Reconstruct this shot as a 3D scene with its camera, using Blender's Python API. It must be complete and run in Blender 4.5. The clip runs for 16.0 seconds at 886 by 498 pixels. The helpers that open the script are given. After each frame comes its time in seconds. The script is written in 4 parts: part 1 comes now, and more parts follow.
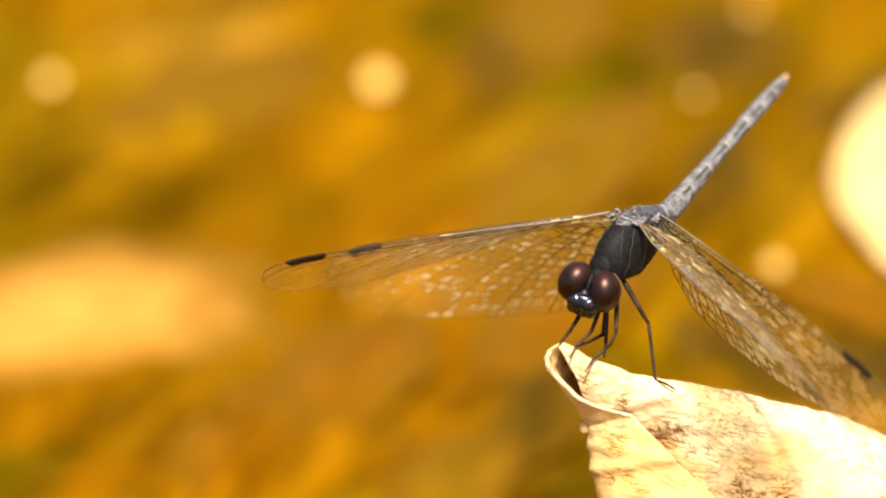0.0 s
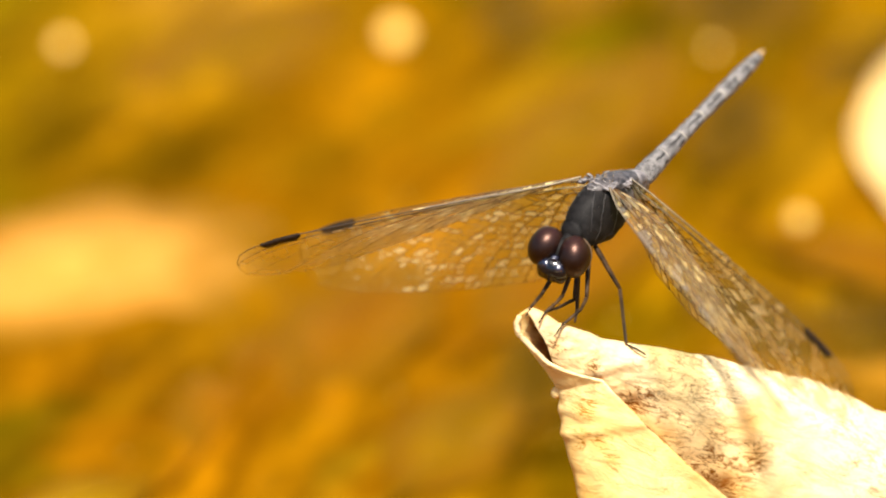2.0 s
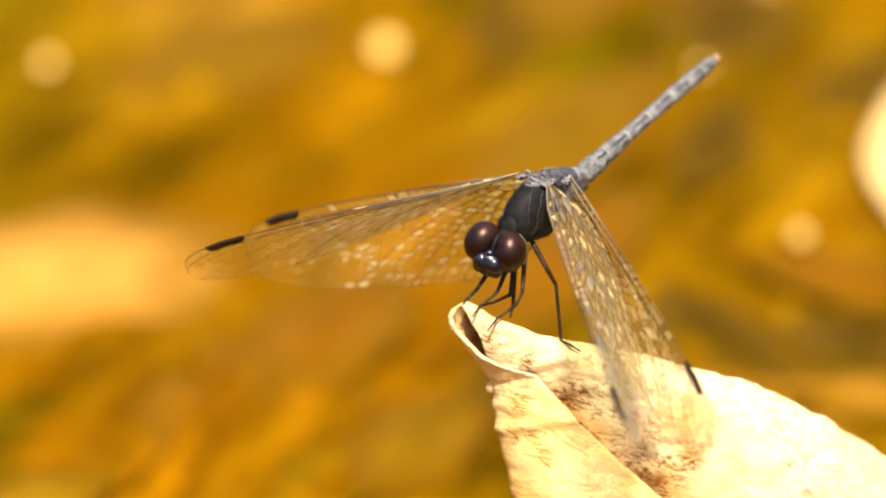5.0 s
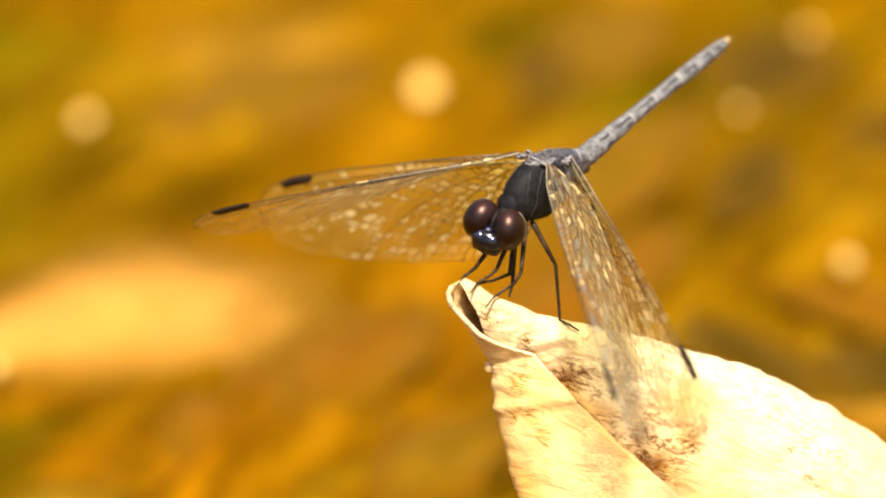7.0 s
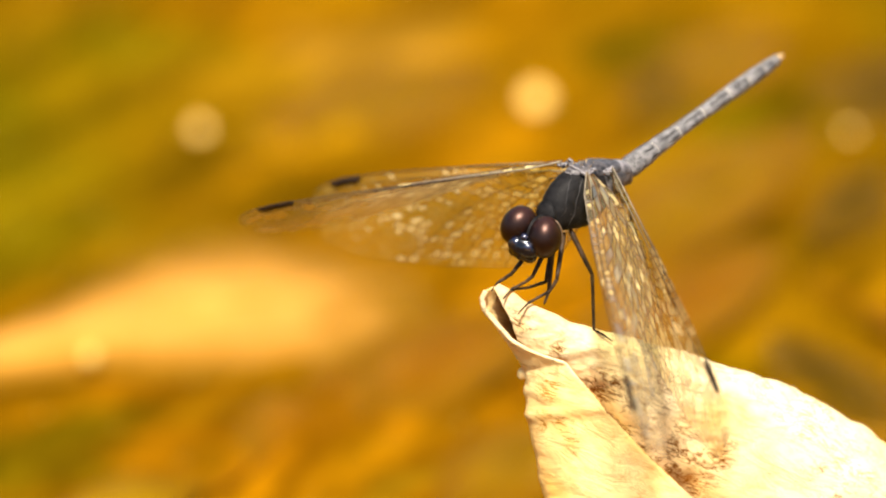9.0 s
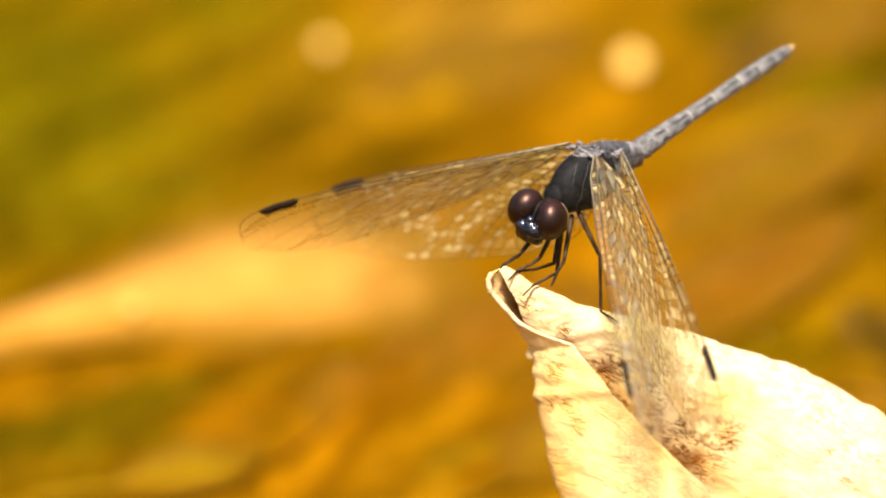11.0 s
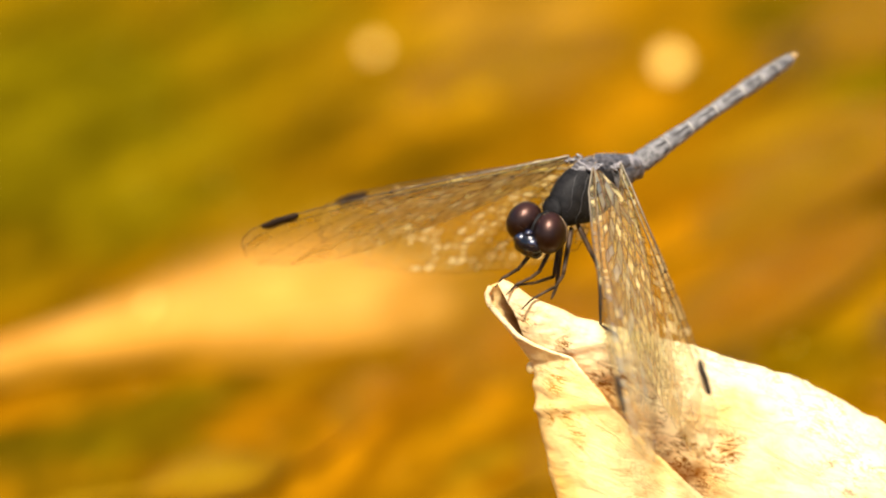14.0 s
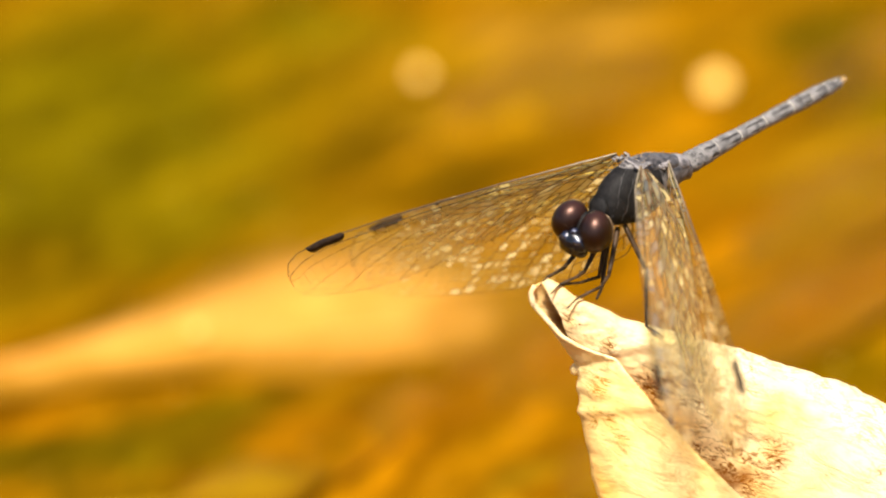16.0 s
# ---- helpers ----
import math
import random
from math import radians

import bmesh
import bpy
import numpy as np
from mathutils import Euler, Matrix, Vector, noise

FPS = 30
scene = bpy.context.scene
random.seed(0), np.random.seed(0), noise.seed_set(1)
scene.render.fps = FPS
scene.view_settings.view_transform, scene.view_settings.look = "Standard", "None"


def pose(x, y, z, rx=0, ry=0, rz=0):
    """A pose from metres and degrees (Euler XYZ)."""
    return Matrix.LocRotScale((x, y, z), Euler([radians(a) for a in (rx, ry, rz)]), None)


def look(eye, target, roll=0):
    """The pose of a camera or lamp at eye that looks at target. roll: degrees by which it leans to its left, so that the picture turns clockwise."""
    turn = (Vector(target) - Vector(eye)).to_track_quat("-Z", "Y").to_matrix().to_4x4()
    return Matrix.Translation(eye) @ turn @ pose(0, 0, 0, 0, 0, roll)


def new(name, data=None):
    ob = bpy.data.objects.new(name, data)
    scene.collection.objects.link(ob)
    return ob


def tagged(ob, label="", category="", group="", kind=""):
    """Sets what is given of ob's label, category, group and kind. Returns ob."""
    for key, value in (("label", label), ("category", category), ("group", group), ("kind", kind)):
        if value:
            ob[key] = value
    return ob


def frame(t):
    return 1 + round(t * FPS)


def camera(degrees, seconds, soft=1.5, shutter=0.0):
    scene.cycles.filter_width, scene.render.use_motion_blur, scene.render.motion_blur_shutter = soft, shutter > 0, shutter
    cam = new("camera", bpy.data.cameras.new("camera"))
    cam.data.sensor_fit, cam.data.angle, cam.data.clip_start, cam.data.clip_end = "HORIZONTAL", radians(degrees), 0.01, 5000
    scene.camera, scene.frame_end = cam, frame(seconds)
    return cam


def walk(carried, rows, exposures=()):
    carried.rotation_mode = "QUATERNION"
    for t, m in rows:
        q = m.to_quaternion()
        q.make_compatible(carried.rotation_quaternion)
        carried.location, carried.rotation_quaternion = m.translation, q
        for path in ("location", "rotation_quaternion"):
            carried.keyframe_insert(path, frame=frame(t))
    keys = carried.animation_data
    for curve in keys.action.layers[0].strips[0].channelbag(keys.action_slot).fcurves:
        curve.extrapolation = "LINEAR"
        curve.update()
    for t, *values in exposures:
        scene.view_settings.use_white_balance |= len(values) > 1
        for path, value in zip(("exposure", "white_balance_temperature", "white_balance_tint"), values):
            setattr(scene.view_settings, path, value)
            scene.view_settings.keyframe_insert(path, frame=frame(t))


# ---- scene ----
cam = camera(16.0, 16.0, soft=2.0)
cam.data.dof.use_dof = True
cam.data.dof.focus_distance = 0.2722
cam.data.dof.aperture_fstop = 14.4

PATH = [
    (0.0, pose(-0.03758, -0.23779, 0.18125, 65.7777, 0.4947, -6.9867)),
    (0.5, pose(-0.03662, -0.23768, 0.18143, 65.5765, 0.5131, -6.8852)),
    (1.0, pose(-0.03416, -0.23690, 0.18273, 64.9826, 0.8378, -6.5845)),
    (1.5, pose(-0.03122, -0.23792, 0.18346, 64.6691, 1.0442, -6.1437)),
    (2.0, pose(-0.02871, -0.23807, 0.18325, 64.6850, 0.9002, -5.7037)),
    (2.5, pose(-0.02630, -0.23854, 0.18289, 65.0004, 0.8459, -5.3857)),
    (3.0, pose(-0.02435, -0.23868, 0.18178, 65.2852, 0.3082, -4.9336)),
    (3.5, pose(-0.02616, -0.24021, 0.18057, 65.4713, 0.4671, -5.4779)),
    (4.0, pose(-0.02593, -0.24063, 0.17935, 65.4484, 0.0899, -5.4405)),
    (4.5, pose(-0.02314, -0.24213, 0.17950, 65.3749, 0.1226, -5.0140)),
    (5.0, pose(-0.01989, -0.24177, 0.18029, 65.3822, 0.1897, -4.5116)),
    (5.2, pose(-0.01839, -0.24210, 0.17789, 65.7170, 0.1778, -4.2692)),
    (7.3, pose(-0.01027, -0.24715, 0.16920, 67.5368, 0.0081, -2.3654)),
    (7.5, pose(-0.00813, -0.24713, 0.16935, 67.5142, -1.1414, -1.4716)),
    (8.0, pose(-0.00620, -0.24664, 0.16629, 67.8703, -1.1319, -0.7299)),
    (8.5, pose(-0.00439, -0.24842, 0.16743, 67.8298, -1.0921, 0.0878)),
    (9.0, pose(0.00000, -0.24882, 0.16902, 67.7629, -0.5468, 1.1283)),
    (9.5, pose(0.00318, -0.24816, 0.17005, 67.6977, -0.1409, 1.8525)),
    (10.0, pose(0.00982, -0.24915, 0.17171, 67.4727, 0.2217, 3.3198)),
    (10.2, pose(0.01200, -0.24860, 0.17206, 67.2478, 0.5370, 3.7592)),
    (12.3, pose(0.01962, -0.24900, 0.17685, 66.3196, 0.7639, 5.2996)),
    (12.5, pose(0.02044, -0.24887, 0.17751, 66.2491, 1.0060, 5.3070)),
    (13.0, pose(0.02119, -0.24829, 0.17644, 66.3189, 0.6686, 5.4901)),
    (13.5, pose(0.02123, -0.24797, 0.17478, 66.4898, 0.7980, 5.4712)),
    (14.0, pose(0.02440, -0.24728, 0.17529, 66.4721, 1.5603, 5.9194)),
    (14.5, pose(0.02339, -0.24686, 0.17553, 66.4477, 1.5212, 6.0845)),
    (15.0, pose(0.02102, -0.24799, 0.17298, 66.9044, 1.0242, 6.0979)),
    (15.5, pose(0.02195, -0.24790, 0.17161, 67.0542, 0.8742, 6.5240)),
    (16.0, pose(0.02337, -0.24464, 0.16962, 67.3261, 1.1149, 6.8315)),
]
walk(cam, PATH)

# ---- light ----
SUN_EL, SUN_AZ = radians(62), radians(-92)      # height of the sun, and its compass angle from +x
scene.view_settings.exposure = 1.26
world = bpy.data.worlds.new("sky")
scene.world = world
world.use_nodes = True
wn = world.node_tree.nodes
sky = wn.new("ShaderNodeTexSky")
sky.sky_type = "NISHITA"
sky.sun_disc = False
sky.sun_elevation, sky.sun_rotation = SUN_EL, math.pi / 2 - SUN_AZ
wn["Background"].inputs["Strength"].default_value = 0.07
world.node_tree.links.new(sky.outputs[0], wn["Background"].inputs["Color"])
sun = new("sun", bpy.data.lights.new("sun", "SUN"))
sun.data.energy, sun.data.angle, sun.data.color = 4.7, radians(6.0), (1.0, 0.905, 0.78)
sun_dir = Vector((math.cos(SUN_EL) * math.cos(SUN_AZ), math.cos(SUN_EL) * math.sin(SUN_AZ), math.sin(SUN_EL)))
sun.matrix_world = look(sun_dir * 3, (0, 0, 0))

MM = 0.001
TIP = Vector((0.0, 0.0, 0.0634))                # the tip of the perch leaf

# frame of the leaf: across, up and out of its face
LU, LV, LW = Vector((0.994, 0.106, -0.0265)), Vector((-0.0182, 0.3999, 0.9164)), Vector((0.1077, -0.9104, 0.3994))


# ---- materials ----
def material(name, colour, rough=0.6, metal=0.0, spec=0.5):
    m = bpy.data.materials.new(name)
    m.use_nodes = True
    b = m.node_tree.nodes["Principled BSDF"]
    b.inputs["Base Color"].default_value = (*colour, 1)
    b.inputs["Roughness"].default_value = rough
    b.inputs["Metallic"].default_value = metal
    b.inputs["Specular IOR Level"].default_value = spec
    return m, m.node_tree, b


def tree_node(nt, kind, **values):
    n = nt.nodes.new(kind)
    for key, value in values.items():
        n.inputs[key.replace("_", " ")].default_value = value
    return n


def coords(nt, scale=1.0, space="Object"):
    c = nt.nodes.new("ShaderNodeTexCoord")
    m = nt.nodes.new("ShaderNodeMapping")
    m.inputs["Scale"].default_value = (scale,) * 3 if not hasattr(scale, "__len__") else scale
    nt.links.new(c.outputs[space], m.inputs["Vector"])
    return m.outputs[0]


def noise_fac(nt, vector, scale, detail=4.0, rough=0.55, warp=0.0):
    n = tree_node(nt, "ShaderNodeTexNoise", Scale=scale, Detail=detail, Roughness=rough, Distortion=warp)
    nt.links.new(vector, n.inputs["Vector"])
    return n.outputs["Fac"]


def ramp(nt, fac, stops):
    r = nt.nodes.new("ShaderNodeValToRGB")
    while len(r.color_ramp.elements) < len(stops):
        r.color_ramp.elements.new(0.5)
    for e, (p, c) in zip(r.color_ramp.elements, stops):
        e.position = p
        e.color = (*c, 1) if hasattr(c, "__len__") else (c, c, c, 1)
    nt.links.new(fac, r.inputs["Fac"])
    return r.outputs["Color"]


def mix(nt, fac, a, b, blend="MIX"):
    m = nt.nodes.new("ShaderNodeMix")
    m.data_type, m.blend_type = "RGBA", blend
    for value, socket in ((fac, m.inputs[0]), (a, m.inputs[6]), (b, m.inputs[7])):
        if isinstance(value, bpy.types.NodeSocket):
            nt.links.new(value, socket)
        elif hasattr(value, "__len__"):
            socket.default_value = (*value, 1)
        else:
            socket.default_value = value
    return m.outputs[2]


def scaled(nt, value, factor):
    m = nt.nodes.new("ShaderNodeMath")
    m.operation = "MULTIPLY"
    nt.links.new(value, m.inputs[0])
    m.inputs[1].default_value = factor
    return m.outputs[0]


def bump(nt, b, height, strength, distance):
    n = tree_node(nt, "ShaderNodeBump", Strength=strength, Distance=distance)
    nt.links.new(height, n.inputs["Height"])
    nt.links.new(n.outputs[0], b.inputs["Normal"])


OLIVE, BROWN, GOLD, RUSTY, TANNED = (0.082, 0.057, 0.0005), (0.085, 0.044, 0.0005), (0.205, 0.105, 0.0020), (0.185, 0.070, 0.0006), (0.26, 0.125, 0.009)
# films of algae, mud, silt and iron on the bed, in millimetres: x, y, half length, half width, turn, tint, strength
FILMS = [
    (-98, 200, 66, 96, -8, OLIVE, 1.0), (-68, 166, 24, 26, 10, OLIVE, 0.8), (-60, 258, 22, 26, 0, OLIVE, 0.8), (40, 227, 16, 20, 30, OLIVE, 0.85), (57, 232, 14, 20, 10, OLIVE, 0.7),
    (24, 254, 20, 16, 20, OLIVE, 0.6), (-50, 106, 20, 11, 25, (0.060, 0.040, 0.0004), 0.95), (-47, 192, 18, 14, 40, BROWN, 0.6), (-5, 185, 24, 10, 42, BROWN, 0.7), (-27, 184, 18, 10, 30, BROWN, 0.6),
    (55, 124, 17, 11, 10, BROWN, 0.8), (7, 85, 14, 6, 20, BROWN, 0.8), (-44, 98, 26, 11, 15, BROWN, 0.9), (-66, 92, 26, 16, 10, (0.060, 0.038, 0.0004), 0.95), (92, 215, 20, 34, 0, OLIVE, 0.6),
    (-36, 240, 26, 22, 30, GOLD, 0.7), (-20, 258, 18, 22, 40, TANNED, 0.75), (-42, 156, 16, 12, 20, GOLD, 0.6), (30, 196, 30, 12, 42, GOLD, 0.75), (-31, 210, 18, 14, 40, GOLD, 0.6), (-14, 240, 24, 14, 30, GOLD, 0.6), (66, 180, 24, 16, 45, GOLD, 0.5),
    (6, 133, 32, 11, 20, RUSTY, 0.85), (-21, 107, 22, 9, 25, RUSTY, 0.8), (-40, 106, 9, 8, 60, RUSTY, 0.8), (-28, 106, 10, 12, 70, RUSTY, 0.8), (12, 172, 16, 26, 60, RUSTY, 0.6), (64, 130, 12, 12, 0, OLIVE, 0.8), (18, 156, 24, 13, 40, RUSTY, 0.7), (-13, 112, 18, 8, 20, RUSTY, 0.6),
    (7, 98, 11, 5, 15, TANNED, 0.7), (53, 107, 16, 6, 10, TANNED, 0.75), (-8, 88, 12, 5, 20, GOLD, 0.9)]


def make_ground():
    m, nt, b = material("wet_stream_bed", (0.4, 0.2, 0.02), 0.6, 0.0, 0.0)
    v = coords(nt)
    # the litter lies in drifts that run across the current
    drift = nt.nodes.new("ShaderNodeMapping")
    drift.vector_type = "TEXTURE"
    drift.inputs["Rotation"].default_value = (0.0, 0.0, radians(-24))
    drift.inputs["Scale"].default_value = (0.9, 3.0, 1.0)
    nt.links.new(v, drift.inputs["Vector"])
    flat = drift.outputs[0]
    big = ramp(nt, noise_fac(nt, flat, 24, 3, 0.5, 1.0), [(0.32, (0.0731, 0.0430, 0.00028)), (0.46, (0.1310, 0.0610, 0.00041)), (0.58, (0.1680, 0.0750, 0.00060)), (0.70, (0.1950, 0.0930, 0.00140))])
    rusty = ramp(nt, noise_fac(nt, flat, 19, 2, 0.5, 0.8), [(0.46, 0.0), (0.68, 0.8)])
    place = nt.nodes.new("ShaderNodeSeparateXYZ")
    nt.links.new(v, place.inputs[0])
    shore = ramp(nt, place.outputs["Y"], [(0.14, 1.0), (0.22, 0.6)])      # iron-stained mud on the near side only
    rusty = mix(nt, 1.0, rusty, shore, "MULTIPLY")
    big = mix(nt, rusty, big, (0.165, 0.0600, 0.00041))
    stir = nt.nodes.new("ShaderNodeVectorMath")
    stir.operation = "MULTIPLY_ADD"
    swirl = tree_node(nt, "ShaderNodeTexNoise", Scale=42.0, Detail=4.0)
    nt.links.new(v, swirl.inputs["Vector"])
    nt.links.new(swirl.outputs["Color"], stir.inputs[0])
    stir.inputs[1].default_value = (0.030, 0.052, 0.0)
    nt.links.new(v, stir.inputs[2])
    for x, y, rx, ry, turn, tint, much in FILMS:
        spot = nt.nodes.new("ShaderNodeMapping")
        spot.vector_type = "TEXTURE"
        spot.inputs["Location"].default_value = (x * 0.001 + 0.015, y * 0.001 + 0.026, 0.0)
        spot.inputs["Rotation"].default_value = (0.0, 0.0, radians(turn))
        spot.inputs["Scale"].default_value = (rx * 0.001, ry * 0.001, 1.0)
        nt.links.new(stir.outputs[0], spot.inputs["Vector"])
        far = nt.nodes.new("ShaderNodeVectorMath")
        far.operation = "LENGTH"
        nt.links.new(spot.outputs[0], far.inputs[0])
        big = mix(nt, ramp(nt, far.outputs["Value"], [(0.35, much), (1.0, 0.0)]), big, tint)
    blotch = ramp(nt, noise_fac(nt, flat, 70, 6, 0.72, 0.5), [(0.33, 0.32), (0.5, 0.95), (0.66, 1.9)])
    col = mix(nt, 0.85, big, blotch, "MULTIPLY")
    fine = ramp(nt, noise_fac(nt, v, 210, 5, 0.6, 0.3), [(0.3, 0.7), (0.65, 1.2)])
    col = mix(nt, 0.7, col, fine, "MULTIPLY")
    nt.links.new(col, b.inputs["Base Color"])
    bump(nt, b, noise_fac(nt, v, 300, 6, 0.65), 0.5, 0.002)
    return m


def make_dry_leaf(name, light, mid, dark, vein_scale=1.0, gloss=0.5, stain=0.5, margin=None):
    m, nt, b = material(name, mid, gloss)
    v = coords(nt)
    base = ramp(nt, noise_fac(nt, v, 130, 4, 0.55, 0.4), [(0.25, mid), (0.6, light)])
    spots = ramp(nt, noise_fac(nt, v, 420 * vein_scale, 6, 0.7, 1.6), [(stain, 0.0), (stain + 0.1, 1.0)])
    patch = ramp(nt, noise_fac(nt, v, 75, 3, 0.5, 0.5), [(0.45, 0.0), (0.62, 1.0)])
    fac = mix(nt, 1.0, spots, patch, "MULTIPLY")
    col = mix(nt, fac, base, dark)
    clumps = ramp(nt, noise_fac(nt, v, 90, 6, 0.7, 0.4), [(0.33, 0.62), (0.5, 1.0), (0.67, 1.4)])
    if gloss == 0.5:
        col = mix(nt, 0.8, col, clumps, "MULTIPLY")
    if margin:
        near = nt.nodes.new("ShaderNodeAttribute")
        near.attribute_name = "rim"
        ragged = mix(nt, 0.3, near.outputs["Fac"], noise_fac(nt, v, 110, 3, 0.55))
        rim = ramp(nt, ragged, [(0.08, 0.0), (0.60, 1.0)])
        col = mix(nt, rim, col, margin)
    nt.links.new(col, b.inputs["Base Color"])
    wr = noise_fac(nt, v, 500, 6, 0.65, 2.0)
    bump(nt, b, wr, 0.5, 0.0006)
    return m


def make_perch(name, stains, hollows=(), deep=0.0, wear=0.5, low=(0.90, 0.57, 0.17), high=(0.95, 0.80, 0.47), mark=(0.20, 0.066, 0.004), shade_stain=(0.26, 0.085, 0.006)):
    """Cream dead leaf: fine brown wrinkles that gather in worn patches."""
    m = bpy.data.materials.new(name)
    m.use_nodes = True
    nt = m.node_tree
    b = nt.nodes["Principled BSDF"]
    b.inputs["Roughness"].default_value = 0.55
    b.inputs["Specular IOR Level"].default_value = 0.05
    v = coords(nt)
    base = ramp(nt, noise_fac(nt, v, 120, 4, 0.55, 0.4), [(0.28, low), (0.55, high)])
    flat = nt.nodes.new("ShaderNodeCombineXYZ")
    for axis, way in enumerate((LU, LV)):
        dot = nt.nodes.new("ShaderNodeVectorMath")
        dot.operation = "DOT_PRODUCT"
        nt.links.new(v, dot.inputs[0])
        dot.inputs[1].default_value = way
        nt.links.new(dot.outputs["Value"], flat.inputs[axis])
    drawn = nt.nodes.new("ShaderNodeMapping")
    drawn.vector_type = "TEXTURE"
    drawn.inputs["Rotation"].default_value = (0.0, 0.0, radians(-22))
    drawn.inputs["Scale"].default_value = (2.3, 0.8, 1.0)
    nt.links.new(flat.outputs[0], drawn.inputs["Vector"])
    wrinkle = noise_fac(nt, drawn.outputs[0], 560, 6, 0.66, 0.9)
    lines = ramp(nt, wrinkle, [(0.470, 0.0), (0.492, 1.0), (0.503, 1.0), (0.525, 0.0)])
    shift = nt.nodes.new("ShaderNodeVectorMath")
    shift.operation = "MULTIPLY_ADD"
    wander = tree_node(nt, "ShaderNodeTexNoise", Scale=900.0, Detail=4.0)
    nt.links.new(drawn.outputs[0], wander.inputs["Vector"])
    nt.links.new(wander.outputs["Color"], shift.inputs[0])
    shift.inputs[1].default_value = (0.0014, 0.0014, 0.0)
    nt.links.new(drawn.outputs[0], shift.inputs[2])
    net = tree_node(nt, "ShaderNodeTexVoronoi", Scale=1500.0)
    net.feature = "DISTANCE_TO_EDGE"
    nt.links.new(shift.outputs[0], net.inputs["Vector"])
    gaps = ramp(nt, noise_fac(nt, v, 800, 3, 0.6), [(0.46, 0.0), (0.58, 1.0)])
    fine = mix(nt, 1.0, ramp(nt, net.outputs["Distance"], [(0.03, 1.0), (0.12, 0.0)]), gaps, "MULTIPLY")
    marks = mix(nt, 1.0, lines, fine, "ADD")
    patch = ramp(nt, noise_fac(nt, v, 110, 3, 0.55, 0.7), [(0.44, 0.08 * wear), (0.70, wear)])
    # a worn brown hollow beside the flap
    worn = None
    for across, up, size in stains:
        far = nt.nodes.new("ShaderNodeVectorMath")
        far.operation = "DISTANCE"
        nt.links.new(flat.outputs[0], far.inputs[0])
        far.inputs[1].default_value = (across * 0.001, up * 0.001, 0.0)
        spot = ramp(nt, scaled(nt, far.outputs["Value"], 500 / size), [(0.08, 0.95), (0.5, 0.0)])
        worn = spot if worn is None else mix(nt, 1.0, worn, spot, "LIGHTEN")
    patch = mix(nt, 1.0, patch, worn, "ADD")
    fac = mix(nt, 1.0, marks, patch, "MULTIPLY")
    thin = mix(nt, 0.55, (0, 0, 0), worn)
    tone = mix(nt, thin, base, (0.68, 0.36, 0.06))
    col = mix(nt, fac, tone, mark)
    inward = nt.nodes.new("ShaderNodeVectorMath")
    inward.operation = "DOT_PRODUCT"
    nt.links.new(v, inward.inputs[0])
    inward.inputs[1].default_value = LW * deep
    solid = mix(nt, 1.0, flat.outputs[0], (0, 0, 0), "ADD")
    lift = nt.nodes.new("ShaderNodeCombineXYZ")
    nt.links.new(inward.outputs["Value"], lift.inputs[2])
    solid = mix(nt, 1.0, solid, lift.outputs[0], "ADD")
    for across, up, back, size in hollows:          # shade of the hollows painted brown, with some staining
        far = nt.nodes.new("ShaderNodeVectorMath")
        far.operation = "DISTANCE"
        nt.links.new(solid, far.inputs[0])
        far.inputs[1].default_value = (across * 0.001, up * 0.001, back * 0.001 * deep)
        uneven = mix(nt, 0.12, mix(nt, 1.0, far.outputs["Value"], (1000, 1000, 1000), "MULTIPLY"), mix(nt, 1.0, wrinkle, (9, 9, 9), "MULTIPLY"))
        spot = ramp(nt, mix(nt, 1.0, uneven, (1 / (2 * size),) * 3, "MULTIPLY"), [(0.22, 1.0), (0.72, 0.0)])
        col = mix(nt, spot, col, shade_stain)
    nt.links.new(col, b.inputs["Base Color"])
    bump(nt, b, wrinkle, 0.6, 0.0005)
    thru = nt.nodes.new("ShaderNodeBsdfTranslucent")
    nt.links.new(mix(nt, 1.0, col, (1.0, 0.82, 0.5), "MULTIPLY"), thru.inputs["Color"])
    both = nt.nodes.new("ShaderNodeMixShader")
    both.inputs[0].default_value = 0.30
    nt.links.new(b.outputs[0], both.inputs[1])
    nt.links.new(thru.outputs[0], both.inputs[2])
    nt.links.new(both.outputs[0], nt.nodes["Material Output"].inputs["Surface"])
    return m


GROUND = make_ground()
PERCH = make_perch("dry_leaf_cream", ((2.9, -3.0, 1.2), (6.2, -5.0, 0.9), (9.9, -9.0, 2.8), (11.7, -12.2, 3.4), (13.6, -15.0, 4.6), (17.2, -15.6, 5.0), (20.5, -14.0, 2.2), (13.8, -18.5, 4.0)), ((9.3, -9.7, 0, 1.3), (10.3, -11.2, 0, 1.5), (11.2, -12.7, 0, 1.5), (12.5, -14.8, 0, 1.7), (13.8, -16.8, 0, 1.9), (15.2, -16.0, 0, 1.3), (16.6, -16.7, 0, 1.4), (18.2, -16.2, 0, 1.1)))
# the dark inside of the roll's mouth is painted into the flap's colour
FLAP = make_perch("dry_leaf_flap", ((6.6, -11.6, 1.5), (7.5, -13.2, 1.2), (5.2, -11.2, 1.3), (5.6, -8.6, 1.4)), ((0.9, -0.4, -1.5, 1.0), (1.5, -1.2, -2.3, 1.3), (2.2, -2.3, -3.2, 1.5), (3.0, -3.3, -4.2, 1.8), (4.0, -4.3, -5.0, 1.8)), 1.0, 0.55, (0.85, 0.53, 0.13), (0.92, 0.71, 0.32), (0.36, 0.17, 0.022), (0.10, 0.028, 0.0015))
